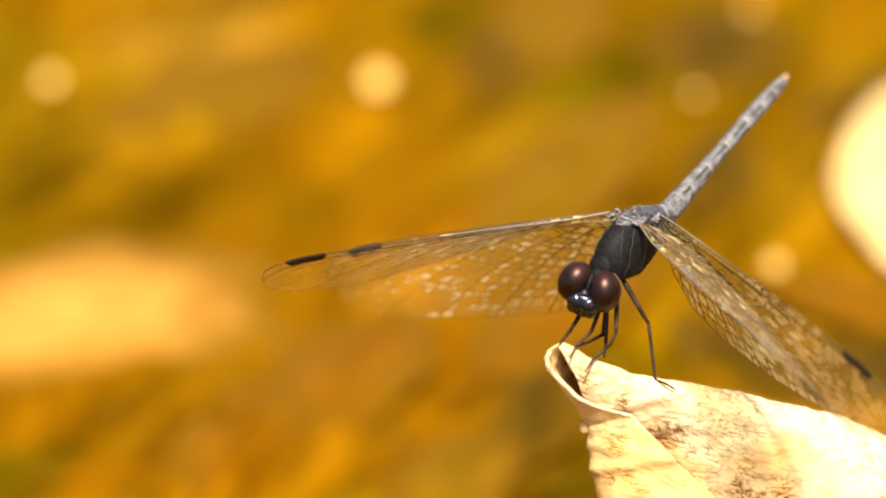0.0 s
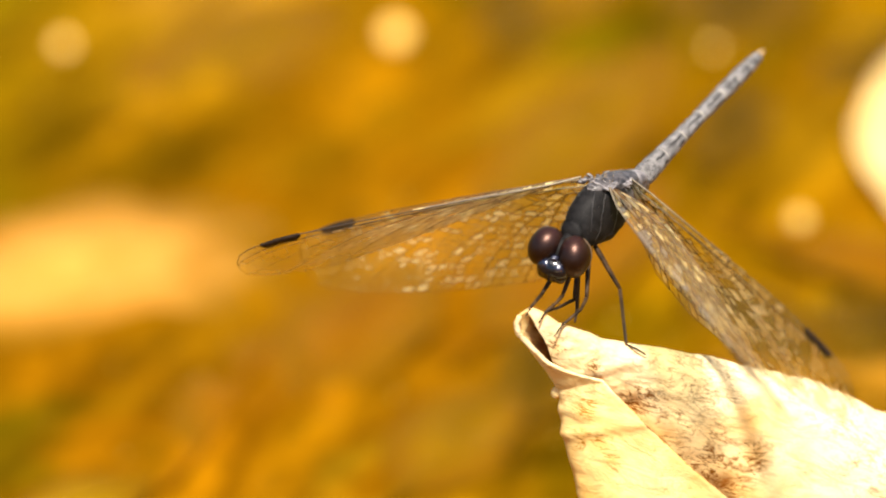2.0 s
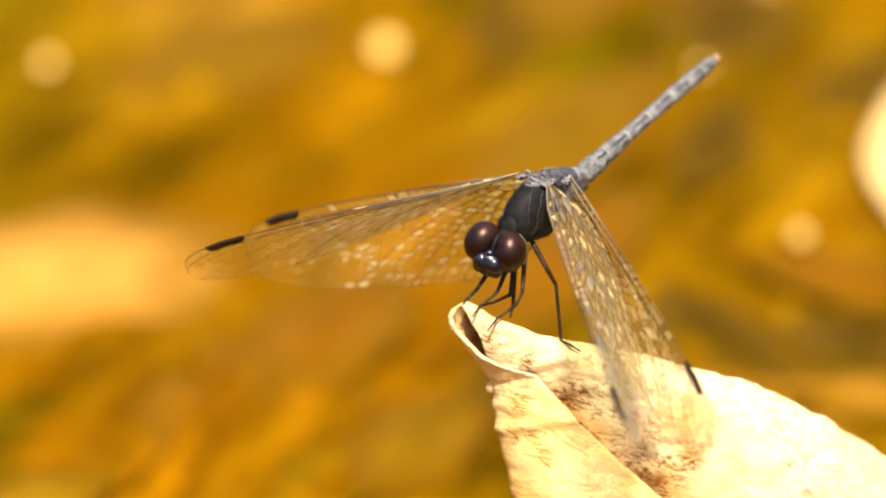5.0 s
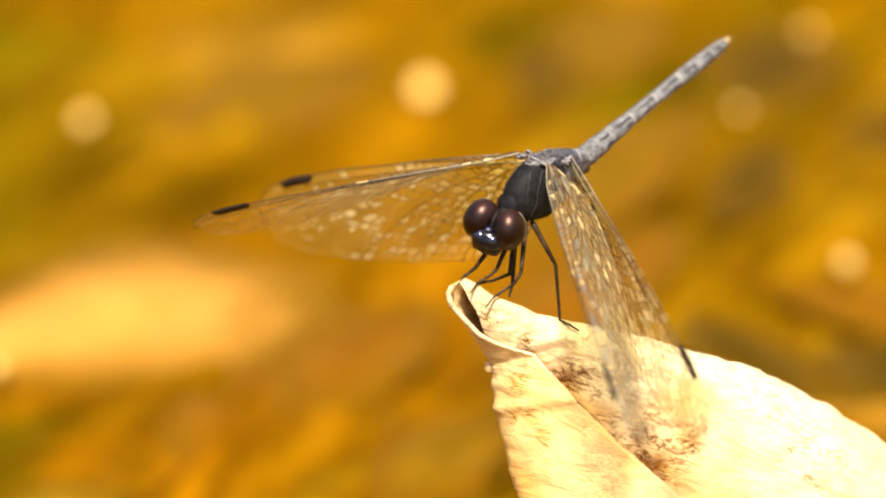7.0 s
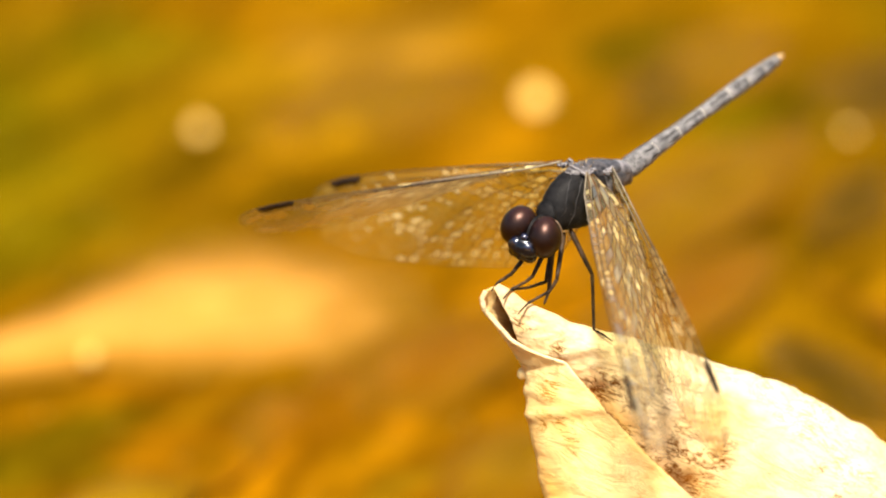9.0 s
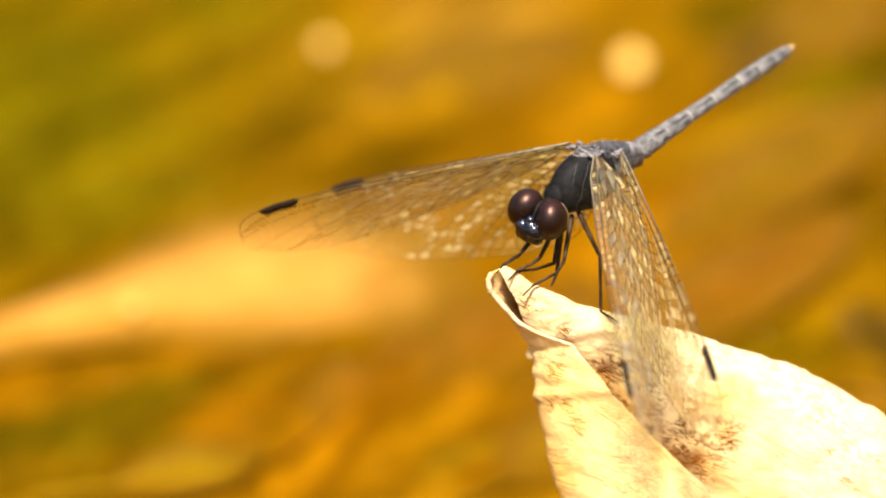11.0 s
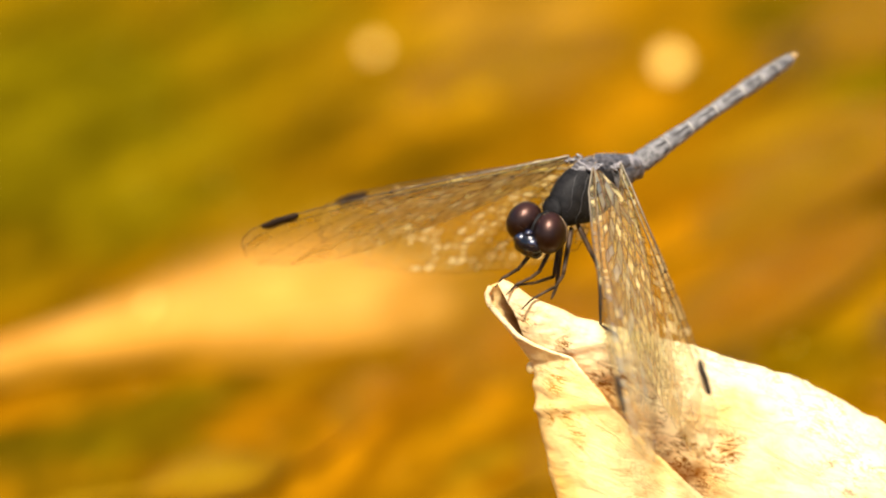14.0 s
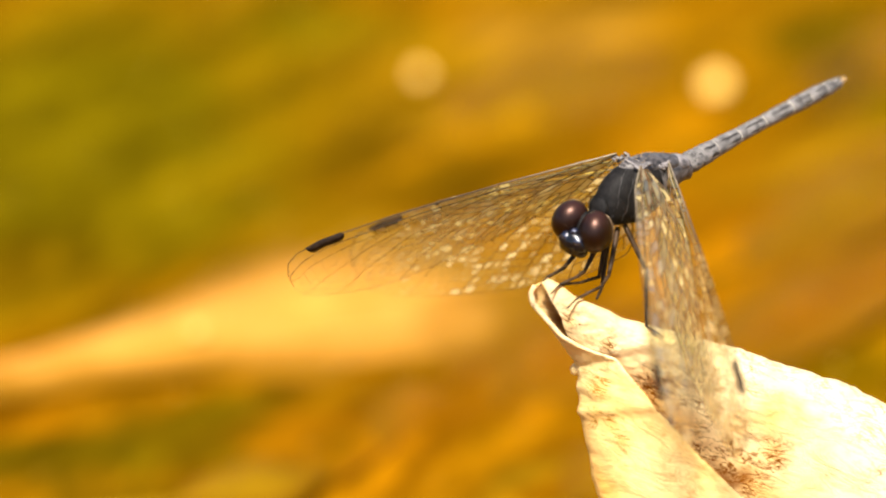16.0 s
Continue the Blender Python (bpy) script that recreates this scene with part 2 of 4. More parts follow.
LITTER = (0.1359, 0.0585, 0.00052)                 # the tone into which sodden leaves fade at their margins
CREAM = make_dry_leaf("fallen_leaf_cream", (0.60, 0.290, 0.053), (0.415, 0.176, 0.021), (0.38, 0.145, 0.014), gloss=0.55, stain=0.7, margin=(0.168, 0.076, 0.002))
BRIGHT = make_dry_leaf("fallen_leaf_bright", (0.70, 0.50, 0.20), (0.60, 0.38, 0.12), (0.5400, 0.2700, 0.05400), stain=0.62)
OCHRE = make_dry_leaf("fallen_leaf_ochre", (0.165, 0.083, 0.0008), (0.14, 0.068, 0.0006), (0.095, 0.044, 0.0004), stain=0.52, margin=LITTER)
RUST = make_dry_leaf("fallen_leaf_rust", (0.1849, 0.0688, 0.00069), (0.1548, 0.0568, 0.00052), (0.0946, 0.0370, 0.00043), stain=0.52, margin=LITTER)
YELLOW = make_dry_leaf("fallen_leaf_yellow", (0.2456, 0.1404, 0.00234), (0.1988, 0.0994, 0.00175), (0.1287, 0.0585, 0.00175), stain=0.6, margin=LITTER)
TANLEAF = make_dry_leaf("fallen_leaf_tan", (0.2838, 0.1333, 0.00860), (0.2408, 0.1015, 0.00516), (0.1376, 0.0568, 0.00258), stain=0.55, margin=(0.1634, 0.0731, 0.00086))
MUD = make_dry_leaf("dark_brown_leaf", (0.0621, 0.0331, 0.00035), (0.0494, 0.0254, 0.00028), (0.0317, 0.0155, 0.00021), stain=0.5, margin=(0.0987, 0.0466, 0.00035))
for soft in (TANLEAF, MUD, CREAM, BRIGHT, OCHRE, RUST, YELLOW):
    soft.node_tree.nodes["Principled BSDF"].inputs["Specular IOR Level"].default_value = 0.02


def make_chitin(name, low, high, rough, scale=900.0, spec=0.5, coat=0.0):
    m, nt, b = material(name, low, rough, 0.0, spec)
    v = coords(nt)
    c = ramp(nt, noise_fac(nt, v, scale, 5, 0.65), [(0.35, low), (0.7, high)])
    nt.links.new(c, b.inputs["Base Color"])
    bump(nt, b, noise_fac(nt, v, scale * 2.5, 4, 0.6), 0.3, 0.00008)
    b.inputs["Coat Weight"].default_value = coat
    b.inputs["Coat Roughness"].default_value = 0.08
    return m


BLACK = make_chitin("thorax_black", (0.003, 0.0027, 0.0027), (0.013, 0.0115, 0.011), 0.65, 1500, 0.15)
SEAM = make_chitin("thorax_seam", (0.012, 0.011, 0.011), (0.055, 0.05, 0.047), 0.5, 1500)
BACK = make_chitin("back_plate", (0.010, 0.009, 0.009), (0.13, 0.115, 0.112), 0.4, 1900, 0.4)
BLOOM = make_chitin("grey_bloom", (0.012, 0.010, 0.010), (0.30, 0.27, 0.265), 0.45, 1200, 0.5)
GREY = make_chitin("abdomen_grey", (0.06, 0.056, 0.054), (0.225, 0.21, 0.20), 0.55, 1300, 0.3)
DARK = make_chitin("abdomen_dark", (0.008, 0.007, 0.006), (0.028, 0.022, 0.018), 0.55, 1500)
PALE = make_chitin("joint_pale", (0.20, 0.18, 0.15), (0.40, 0.36, 0.30), 0.5, 1500)
TAN = make_chitin("tail_tip_tan", (0.42, 0.27, 0.12), (0.6, 0.42, 0.2), 0.5, 1500)
RIM = make_chitin("eye_rim", (0.06, 0.035, 0.018), (0.16, 0.10, 0.05), 0.5, 1500)
LEG = make_chitin("leg_black", (0.010, 0.0065, 0.004), (0.07, 0.042, 0.024), 0.5, 1100, 0.1)
FACE = make_chitin("face_blue_black", (0.002, 0.0022, 0.004), (0.005, 0.006, 0.010), 0.22, 1500, 0.35, 0.2)
BLUE = make_chitin("metallic_blue", (0.003, 0.004, 0.014), (0.008, 0.012, 0.036), 0.26, 1500, 1.0, 0.5)


def make_eye():
    m, nt, b = material("eye_maroon", (0.05, 0.012, 0.01), 0.38, 0.0, 0.55)
    b.inputs["Specular Tint"].default_value = (1.0, 0.60, 0.49, 1)
    v = coords(nt, space="Generated")
    sep = nt.nodes.new("ShaderNodeSeparateXYZ")
    nt.links.new(v, sep.inputs[0])
    # lightens towards the top: part of the soft highlight is painted in
    c = ramp(nt, sep.outputs["Z"], [(0.45, (0.0008, 0.0006, 0.0006)), (0.74, (0.004, 0.0014, 0.0012)), (0.97, (0.020, 0.007, 0.005))])
    nt.links.new(c, b.inputs["Base Color"])
    vo = tree_node(nt, "ShaderNodeTexVoronoi", Scale=14000.0)
    nt.links.new(coords(nt), vo.inputs["Vector"])
    bump(nt, b, vo.outputs["Distance"], 0.25, 0.00002)
    return m


EYE = make_eye()


def make_membrane(name, film_at, film_tone, cells_at, fade_at):
    """Clear skin, amber at the root; each cell shines by its own tilt, and pale flecks paint glints on some over a thin
    film.
    """
    m = bpy.data.materials.new(name)
    m.use_nodes = True
    nt = m.node_tree
    nt.nodes.remove(nt.nodes["Principled BSDF"])
    out = nt.nodes["Material Output"]
    v = coords(nt)
    sep = nt.nodes.new("ShaderNodeSeparateXYZ")
    nt.links.new(v, sep.inputs[0])
    along = scaled(nt, sep.outputs["X"], 32.0)
    tr = nt.nodes.new("ShaderNodeBsdfTransparent")
    nt.links.new(ramp(nt, along, [(0.0, (0.92, 0.88, 0.40)), (0.30, (0.95, 0.92, 0.56)), (0.62, (0.98, 0.96, 0.86)), (0.8, (0.99, 0.99, 0.97))]), tr.inputs["Color"])
    gl = nt.nodes.new("ShaderNodeBsdfGlossy")
    gl.inputs["Color"].default_value = (1.0, 0.93, 0.76, 1)
    gl.inputs["Roughness"].default_value = 0.30
    bp = tree_node(nt, "ShaderNodeBump", Strength=0.7, Distance=0.00012)
    nt.links.new(noise_fac(nt, v, 1500, 3), bp.inputs["Height"])
    nt.links.new(bp.outputs[0], gl.inputs["Normal"])
    lw = nt.nodes.new("ShaderNodeLayerWeight")
    lw.inputs["Blend"].default_value = 0.22
    mg = nt.nodes.new("ShaderNodeMath")
    mg.operation = "MULTIPLY_ADD"
    nt.links.new(lw.outputs["Fresnel"], mg.inputs[0])
    mg.inputs[1].default_value, mg.inputs[2].default_value = 0.40, 0.02
    a = nt.nodes.new("ShaderNodeMixShader")
    nt.links.new(mg.outputs[0], a.inputs[0])
    nt.links.new(tr.outputs[0], a.inputs[1])
    nt.links.new(gl.outputs[0], a.inputs[2])
    geo = nt.nodes.new("ShaderNodeNewGeometry")
    cell = ramp(nt, geo.outputs["Random Per Island"], cells_at)
    inner = nt.nodes.new("ShaderNodeAttribute")
    inner.attribute_name = "heart"
    grain = ramp(nt, mix(nt, 0.68, inner.outputs["Fac"], noise_fac(nt, v, 2300, 3, 0.6)), [(0.38, 0.10), (0.56, 1.0)])
    where = ramp(nt, noise_fac(nt, v, 200, 3, 0.6), [(0.36, 0.35), (0.54, 1.0)])
    painted_glint = mix(nt, 1.0, mix(nt, 1.0, mix(nt, 1.0, cell, grain, "MULTIPLY"), where, "MULTIPLY"), ramp(nt, along, fade_at), "MULTIPLY")
    film = ramp(nt, along, film_at)
    matte = nt.nodes.new("ShaderNodeBsdfDiffuse")
    thru = nt.nodes.new("ShaderNodeBsdfTranslucent")
    tone = mix(nt, ramp(nt, painted_glint, [(0.0, 0.0), (0.25, 1.0)]), film_tone, (0.98, 0.80, 0.38))
    nt.links.new(tone, matte.inputs["Color"])
    nt.links.new(tone, thru.inputs["Color"])
    body = nt.nodes.new("ShaderNodeMixShader")
    body.inputs[0].default_value = 0.5
    nt.links.new(matte.outputs[0], body.inputs[1])
    nt.links.new(thru.outputs[0], body.inputs[2])
    c = nt.nodes.new("ShaderNodeMixShader")
    nt.links.new(mix(nt, 1.0, painted_glint, film, "ADD"), c.inputs[0])
    nt.links.new(a.outputs[0], c.inputs[1])
    nt.links.new(body.outputs[0], c.inputs[2])
    nt.links.new(c.outputs[0], out.inputs["Surface"])
    return m


FORE_SKIN = make_membrane("forewing_membrane", [(0.0, 0.05), (0.25, 0.11), (0.55, 0.11), (0.70, 0.05), (0.80, 0.03), (1.0, 0.035)], (0.80, 0.62, 0.33), [(0.0, 0.05), (0.5, 0.12), (0.78, 0.38), (0.96, 1.0)], [(0.0, 0.75), (0.50, 0.7), (0.66, 0.25), (0.78, 0.06), (1.0, 0.04)])
HIND_SKIN = make_membrane("hindwing_membrane", [(0.0, 0.09), (0.35, 0.085), (0.7, 0.05), (1.0, 0.03)], (0.92, 0.72, 0.16), [(0.0, 0.03), (0.40, 0.14), (0.70, 0.6), (0.90, 1.0)], [(0.0, 0.5), (0.15, 0.75), (0.66, 0.7), (0.82, 0.2), (1.0, 0.12)])
VEIN = make_chitin("wing_vein", (0.042, 0.018, 0.004), (0.125, 0.058, 0.015), 0.38, 2000, 0.35)
STIGMA = make_chitin("wing_spot", (0.010, 0.006, 0.004), (0.03, 0.018, 0.011), 0.5, 2000, 0.1)


def make_costa():
    m, nt, b = material("wing_costa", (0.3, 0.25, 0.18), 0.42, 0.0, 0.3)
    v = coords(nt)
    sep = nt.nodes.new("ShaderNodeSeparateXYZ")
    nt.links.new(v, sep.inputs[0])
    along = ramp(nt, scaled(nt, sep.outputs["X"], 32.0), [(0.10, (0.20, 0.16, 0.105)), (0.30, (0.085, 0.058, 0.036)), (0.448, (0.035, 0.022, 0.014))])
    grain = ramp(nt, noise_fac(nt, v, 1800, 4), [(0.3, 0.55), (0.7, 1.25)])
    nt.links.new(mix(nt, 1.0, along, grain, "MULTIPLY"), b.inputs["Base Color"])
    return m


COSTA = make_costa()


# ---- mesh helpers ----
def mmv(x, y, z):
    return Vector((x, y, z)) * MM


def finish(bm, name, mats, smooth=True):
    bmesh.ops.recalc_face_normals(bm, faces=bm.faces)
    me = bpy.data.meshes.new(name)
    bm.to_mesh(me)
    bm.free()
    for m in mats if isinstance(mats, (list, tuple)) else [mats]:
        me.materials.append(m)
    if smooth:
        for p in me.polygons:
            p.use_smooth = True
    return me


def part(name, bm, mats, parent, label="", smooth=True):
    ob = new(name, finish(bm, name, mats, smooth))
    ob.parent = parent
    if label:
        tagged(ob, label)
    return ob


def ring_tube(bm, points, radii, sides=8, squash=None, caps=True, mat=0):
    """A tube along points with a radius at each; squash flattens it across the second axis."""
    pts = [Vector(p) for p in points]
    rings, side = [], None
    for i, p in enumerate(pts):
        d = (pts[min(i + 1, len(pts) - 1)] - pts[max(i - 1, 0)]).normalized()
        ref = side if side is not None else (Vector((0, 1, 0)) if abs(d.y) < 0.9 else Vector((1, 0, 0)))
        a = (ref - d * ref.dot(d)).normalized()
        side = a
        b = d.cross(a)
        r = radii[i] if hasattr(radii, "__len__") else radii
        q = squash if squash else 1.0
        rings.append([bm.verts.new(p + a * (math.cos(2 * math.pi * k / sides) * r) + b * (math.sin(2 * math.pi * k / sides) * r * q)) for k in range(sides)])
    for r0, r1 in zip(rings, rings[1:]):
        for k in range(sides):
            f = bm.faces.new((r0[k], r0[(k + 1) % sides], r1[(k + 1) % sides], r1[k]))
            f.material_index = mat
    if caps:
        bm.faces.new(rings[0]).material_index = mat
        bm.faces.new(list(reversed(rings[-1]))).material_index = mat
    return rings


def ellipsoid(bm, centre, radii, turn=None, u=20, v=14):
    r = bmesh.ops.create_uvsphere(bm, u_segments=u, v_segments=v, radius=1.0)
    m = Matrix.Translation(centre) @ (turn if turn else Matrix()) @ Matrix.Diagonal((*radii, 1))
    bmesh.ops.transform(bm, matrix=m, verts=r["verts"])
    return r["verts"]


def lerp_table(x, xs, ys):
    return float(np.interp(x, xs, ys))


# ---- the ground ----
def build_ground():
    fine = list(np.arange(-0.16, 0.1601, 0.004))
    grow, x = [], 0.16
    while x < 400:
        x *= 1.35
        grow.append(x)
    axis = [-g for g in reversed(grow)] + fine + grow
    bm = bmesh.new()
    rows = []
    for yy in axis:
        row = []
        for xx in axis:
            z = 0.0
            if abs(xx) < 1 and abs(yy) < 1:
                z = 0.0018 * noise.noise(Vector((xx * 28, yy * 28, 0.3))) + 0.0012 * noise.noise(Vector((xx * 90, yy * 90, 2.3)))
            row.append(bm.verts.new((xx, yy + 0.17, z - 0.001)))
        rows.append(row)
    for r0, r1 in zip(rows, rows[1:]):
        for k in range(len(axis) - 1):
            bm.faces.new((r0[k], r0[k + 1], r1[k + 1], r1[k]))
    ob = new("ground", finish(bm, "ground", GROUND))
    tagged(ob, "golden-brown wet stream bed of mud and leaf litter", "ground", kind="structure")


build_ground()


def fallen_leaf(x, y, length, width, angle, mat, label, z=4.0, curl=0.05, tip=0.5, seed=1, stalk=True, spread=None):
    """A dead leaf on the ground; millimetres, angle from +x in degrees."""
    rng = random.Random(seed)
    thing = new("fallen_leaf")
    thing.matrix_basis = pose(x * MM, y * MM, z * MM, rng.uniform(-0.8, 0.8), rng.uniform(-0.8, 0.8), angle)
    tagged(thing, label, "leaf", group="fallen leaves on the stream bed")
    bm = bmesh.new()
    withered = bm.verts.layers.float.new("rim")      # how near a point lies to the withered margin
    n, k = 26, 12
    rows = []
    for i in range(n + 1):
        s = i / n
        w = width / 2 * (math.sin(math.pi * s ** (0.6 + 0.5 * tip)) ** 0.8 + 0.02 if spread is None else lerp_table(s, *spread))
        row = []
        for j in range(-k, k + 1):
            q = j / k
            edge = 1 + 0.07 * noise.noise(Vector((s * 7, q * 3, seed * 3.1))) * abs(q)
            px_ = (s - 0.5) * length
            py_ = q * w * edge
            pz_ = -0.04 * width * (q * q + (2 * s - 1) ** 2) + curl * width * q * q * s + 0.9 * noise.noise(Vector((px_ * 0.12, py_ * 0.12, seed)))
            row.append(bm.verts.new((px_ * MM, py_ * MM, pz_ * MM)))
            end = max(0.0, (s - 0.6) / 0.4, (0.42 - s) / 0.42 * (0.8 if spread else 1.0))
            row[-1][withered] = 1 - (1 - q * q) * (1 - end * end)
        rows.append(row)
    for r0, r1 in zip(rows, rows[1:]):
        for j in range(2 * k):
            bm.faces.new((r0[j], r0[j + 1], r1[j + 1], r1[j]))
    blade = part("blade", bm, mat, thing)
    sol = blade.modifiers.new("thickness", "SOLIDIFY")
    sol.thickness, sol.offset = 0.0004, -1
    bm = bmesh.new()
    pts = [((i / 12 - 0.5) * length * MM, 0, (-0.04 * width * (i / 6 - 1) ** 2 + 0.1) * MM) for i in range(13)]
    if stalk:
        pts = [((-0.5 * length - 9) * MM, 1.5 * MM, 0.0), ((-0.5 * length - 4) * MM, 0.4 * MM, 0.0)] + pts
    ring_tube(bm, pts, [0.5 * MM] * (len(pts) - 4) + [0.4 * MM, 0.3 * MM, 0.2 * MM, 0.1 * MM], 6)
    part("midrib", bm, mat, thing)
    return thing


LEAVES = [
    # x, y, length, width, angle, material, label, height
    (-52, 130, 86, 54, 30, CREAM, "pale cream fallen leaf with a long narrow base", 1.9),
    (94, 181, 84, 33, 72, BRIGHT, "bright cream fallen leaf drifting slowly in shallow water", 3.0),
    (-42, 83, 20, 13, 30, YELLOW, "small yellow fallen leaf on wet mud", 0.8),
    (64, 101, 40, 12, -14, TANLEAF, "tan fallen leaf lying in shallow litter", 0.6),
    (-6, 128, 40, 20, 62, RUST, "rust-brown fallen leaf on the stream bed", 0.3),
    (-22, 111, 34, 16, 70, RUST, "rust-brown fallen leaf half buried in litter", 0.3),
    (26, 146, 58, 18, 58, RUST, "orange-brown fallen leaf on the stream bed", 0.3),
    (32, 188, 74, 20, 60, OCHRE, "ochre fallen leaf on the stream bed", 0.3),
    (-18, 226, 56, 26, 55, OCHRE, "ochre fallen leaf under shallow water", 0.3),
    (38, 250, 46, 20, 65, OCHRE, "ochre fallen leaf on wet mud", 0.3),
    (66, 134, 40, 14, -38, RUST, "rust-brown fallen leaf with curled edge", 0.6),
    (54, 186, 36, 12, 70, MUD, "dark brown sodden leaf on the stream bed", 0.3),
    (80, 208, 32, 16, 60, MUD, "dark brown sodden leaf on wet mud", 0.3),
    (64, 236, 42, 24, 70, MUD, "dark brown sodden leaf on the stream bed", 0.3),
    (28, 236, 34, 12, 75, MUD, "dark brown sodden leaf under shallow water", 0.3),
    (16, 112, 30, 12, 75, MUD, "dark brown sodden leaf on wet mud", 0.3),
    (62, 117, 30, 22, 60, MUD, "dark brown sodden leaf in a hollow of the stream bed", 0.3),
    (44, 122, 34, 14, 110, MUD, "dark brown sodden leaf on the stream bed", 0.3),
    (4, 96, 30, 16, 60, OCHRE, "ochre fallen leaf on wet mud", 0.4),
]
CREAM_FORM = ([0, 0.12, 0.28, 0.42, 0.55, 0.68, 0.80, 0.90, 0.96, 1.0], [0.12, 0.20, 0.30, 0.45, 0.72, 0.95, 1.0, 0.88, 0.60, 0.1])
for i, (x, y, l, w, a, mat, lab, z) in enumerate(LEAVES):
    leaf = fallen_leaf(x, y, l, w, a, mat, lab, z, curl=0.0 if mat is CREAM else 0.05, seed=i + 2, spread=CREAM_FORM if mat is CREAM else None)
    if mat is BRIGHT:
        floating = leaf
    if mat is CREAM:
        rocking = leaf


def make_pebble():
    m, nt, b = material("wet_pebble", (0.5, 0.32, 0.06), 0.40)
    c = ramp(nt, noise_fac(nt, coords(nt), 500, 3), [(0.3, (0.34, 0.19, 0.03)), (0.7, (0.48, 0.32, 0.07))])
    nt.links.new(c, b.inputs["Base Color"])
    b.inputs["Specular IOR Level"].default_value = 0.46
    b.inputs["Specular Tint"].default_value = (1.0, 0.68, 0.2, 1)
    return m


PEBBLE = make_pebble()


def pebble(x, y, size, seed, z=1.5, name="pebble"):
    """A wet pebble with one flat face turned halfway between sun and viewer, so that it glints."""
    face = (sun_dir + Vector((0.0, -0.92, 0.38)).normalized()).normalized()
    bm = bmesh.new()
    bmesh.ops.create_icosphere(bm, subdivisions=4, radius=1.0)
    for v in bm.verts:
        v.co *= 1 + 0.10 * noise.noise(v.co * 1.3 + Vector((seed, 0, 0)))
        d = v.co.dot(face) - 0.55
        if d > 0:
            v.co -= face * (d * 0.97)
        v.co *= size * 0.5 * MM
    ob = new(name, finish(bm, name, PEBBLE))
    ob.matrix_basis = pose(x * MM, y * MM, z * MM)
    if name == "pebble":
        tagged(ob, "small wet pale pebble glinting on the stream bed", "pebble", group="pale pebbles")
    return ob


for i, q in enumerate([(7, 224, 4.9), (55.5, 211.5, 2.0), (72, 248, 2.2)]):
    pebble(*q, seed=i + 1.0)
# stand-ins added for wandering sun glints, built like the pebbles
husk = tagged(pebble(-44, 237, 3.1, 2.0, name="glint_speck"), "small pale wet speck added as a drifting glint in shallow water", "seed husk")
leaf_speck = tagged(pebble(-57, 124, 2.1, 4.0, 2.9, name="glint_speck"), "tiny pale wet speck added as a glint on the cream leaf", "seed husk")
round_speck = tagged(pebble(54, 147, 2.8, 3.0, name="glint_speck"), "round pale wet speck added as a glint drifting slowly along", "seed husk")


def wet_grit():
    """Fine wet grit whose flat facets glint in the sun."""
    rng = random.Random(23)
    face = (sun_dir + Vector((0.0, -0.92, 0.38)).normalized()).normalized()
    bm = bmesh.new()
    for k in range(800):
        x, y = rng.uniform(-120, 120), rng.uniform(80, 290)
        size = 0.08 + 0.20 * rng.random() ** 3
        n = (face + Vector((rng.gauss(0, 0.3), rng.gauss(0, 0.3), rng.gauss(0, 0.3)))).normalized()
        a = n.orthogonal().normalized()
        b = n.cross(a)
        c = mmv(x, y, 0.9 + size * 0.2)
        rim = [bm.verts.new(c + (a * math.cos(t) * rng.uniform(0.8, 1.1) + b * math.sin(t) * rng.uniform(0.8, 1.1)) * size * MM) for t in [math.pi * i / 4 for i in range(8)]]
        foot = [bm.verts.new(c + (v.co - c) * 0.7 - n * size * 0.7 * MM) for v in rim]
        bm.faces.new(rim)
        bm.faces.new(list(reversed(foot)))
        for i in range(8):
            bm.faces.new((rim[i], foot[i], foot[(i + 1) % 8], rim[(i + 1) % 8]))
    ob = new("grit", finish(bm, "grit", PEBBLE, smooth=False))
    tagged(ob, "fine wet sand grains scattered over the stream bed", "grit", kind="stuff")


wet_grit()

# ---- the curled leaf on which the dragonfly sits ----


# stations down the roll, and at each of them its upper and lower edge (across, up), half thickness, set-back, flap end and inner start
PERCH_S = [0.0, 0.25, 0.6, 1.4, 2.6, 4.0, 5.4, 7.0, 9.0]
PERCH_SHAPE = [
    [0.95, 2.05, 3.4, 7.6, 14.3, 19.2, 26.6, 33.0, 44.0], [0.62, 0.12, -0.85, -2.75, -4.35, -5.7, -7.8, -10.9, -17.8],
    [-0.15, -0.46, -0.35, 1.9, 3.75, 4.0, 5.55, 8.0, 12.0], [0.05, -0.55, -1.5, -4.3, -6.8, -10.9, -17.8, -23.5, -33.0],
    [0.75, 0.98, 1.1, 1.5, 2.9, 3.6, 4.6, 5.4, 6.5], [-0.5, -0.75, -1.2, -2.6, -4.6, -5.2, -6.2, -7.0, -8.5],
    [178, 177, 174, 150, 115, 107, 103, 100, 98], [88, 92, 100, 143, 152, 155, 155, 155, 155]]


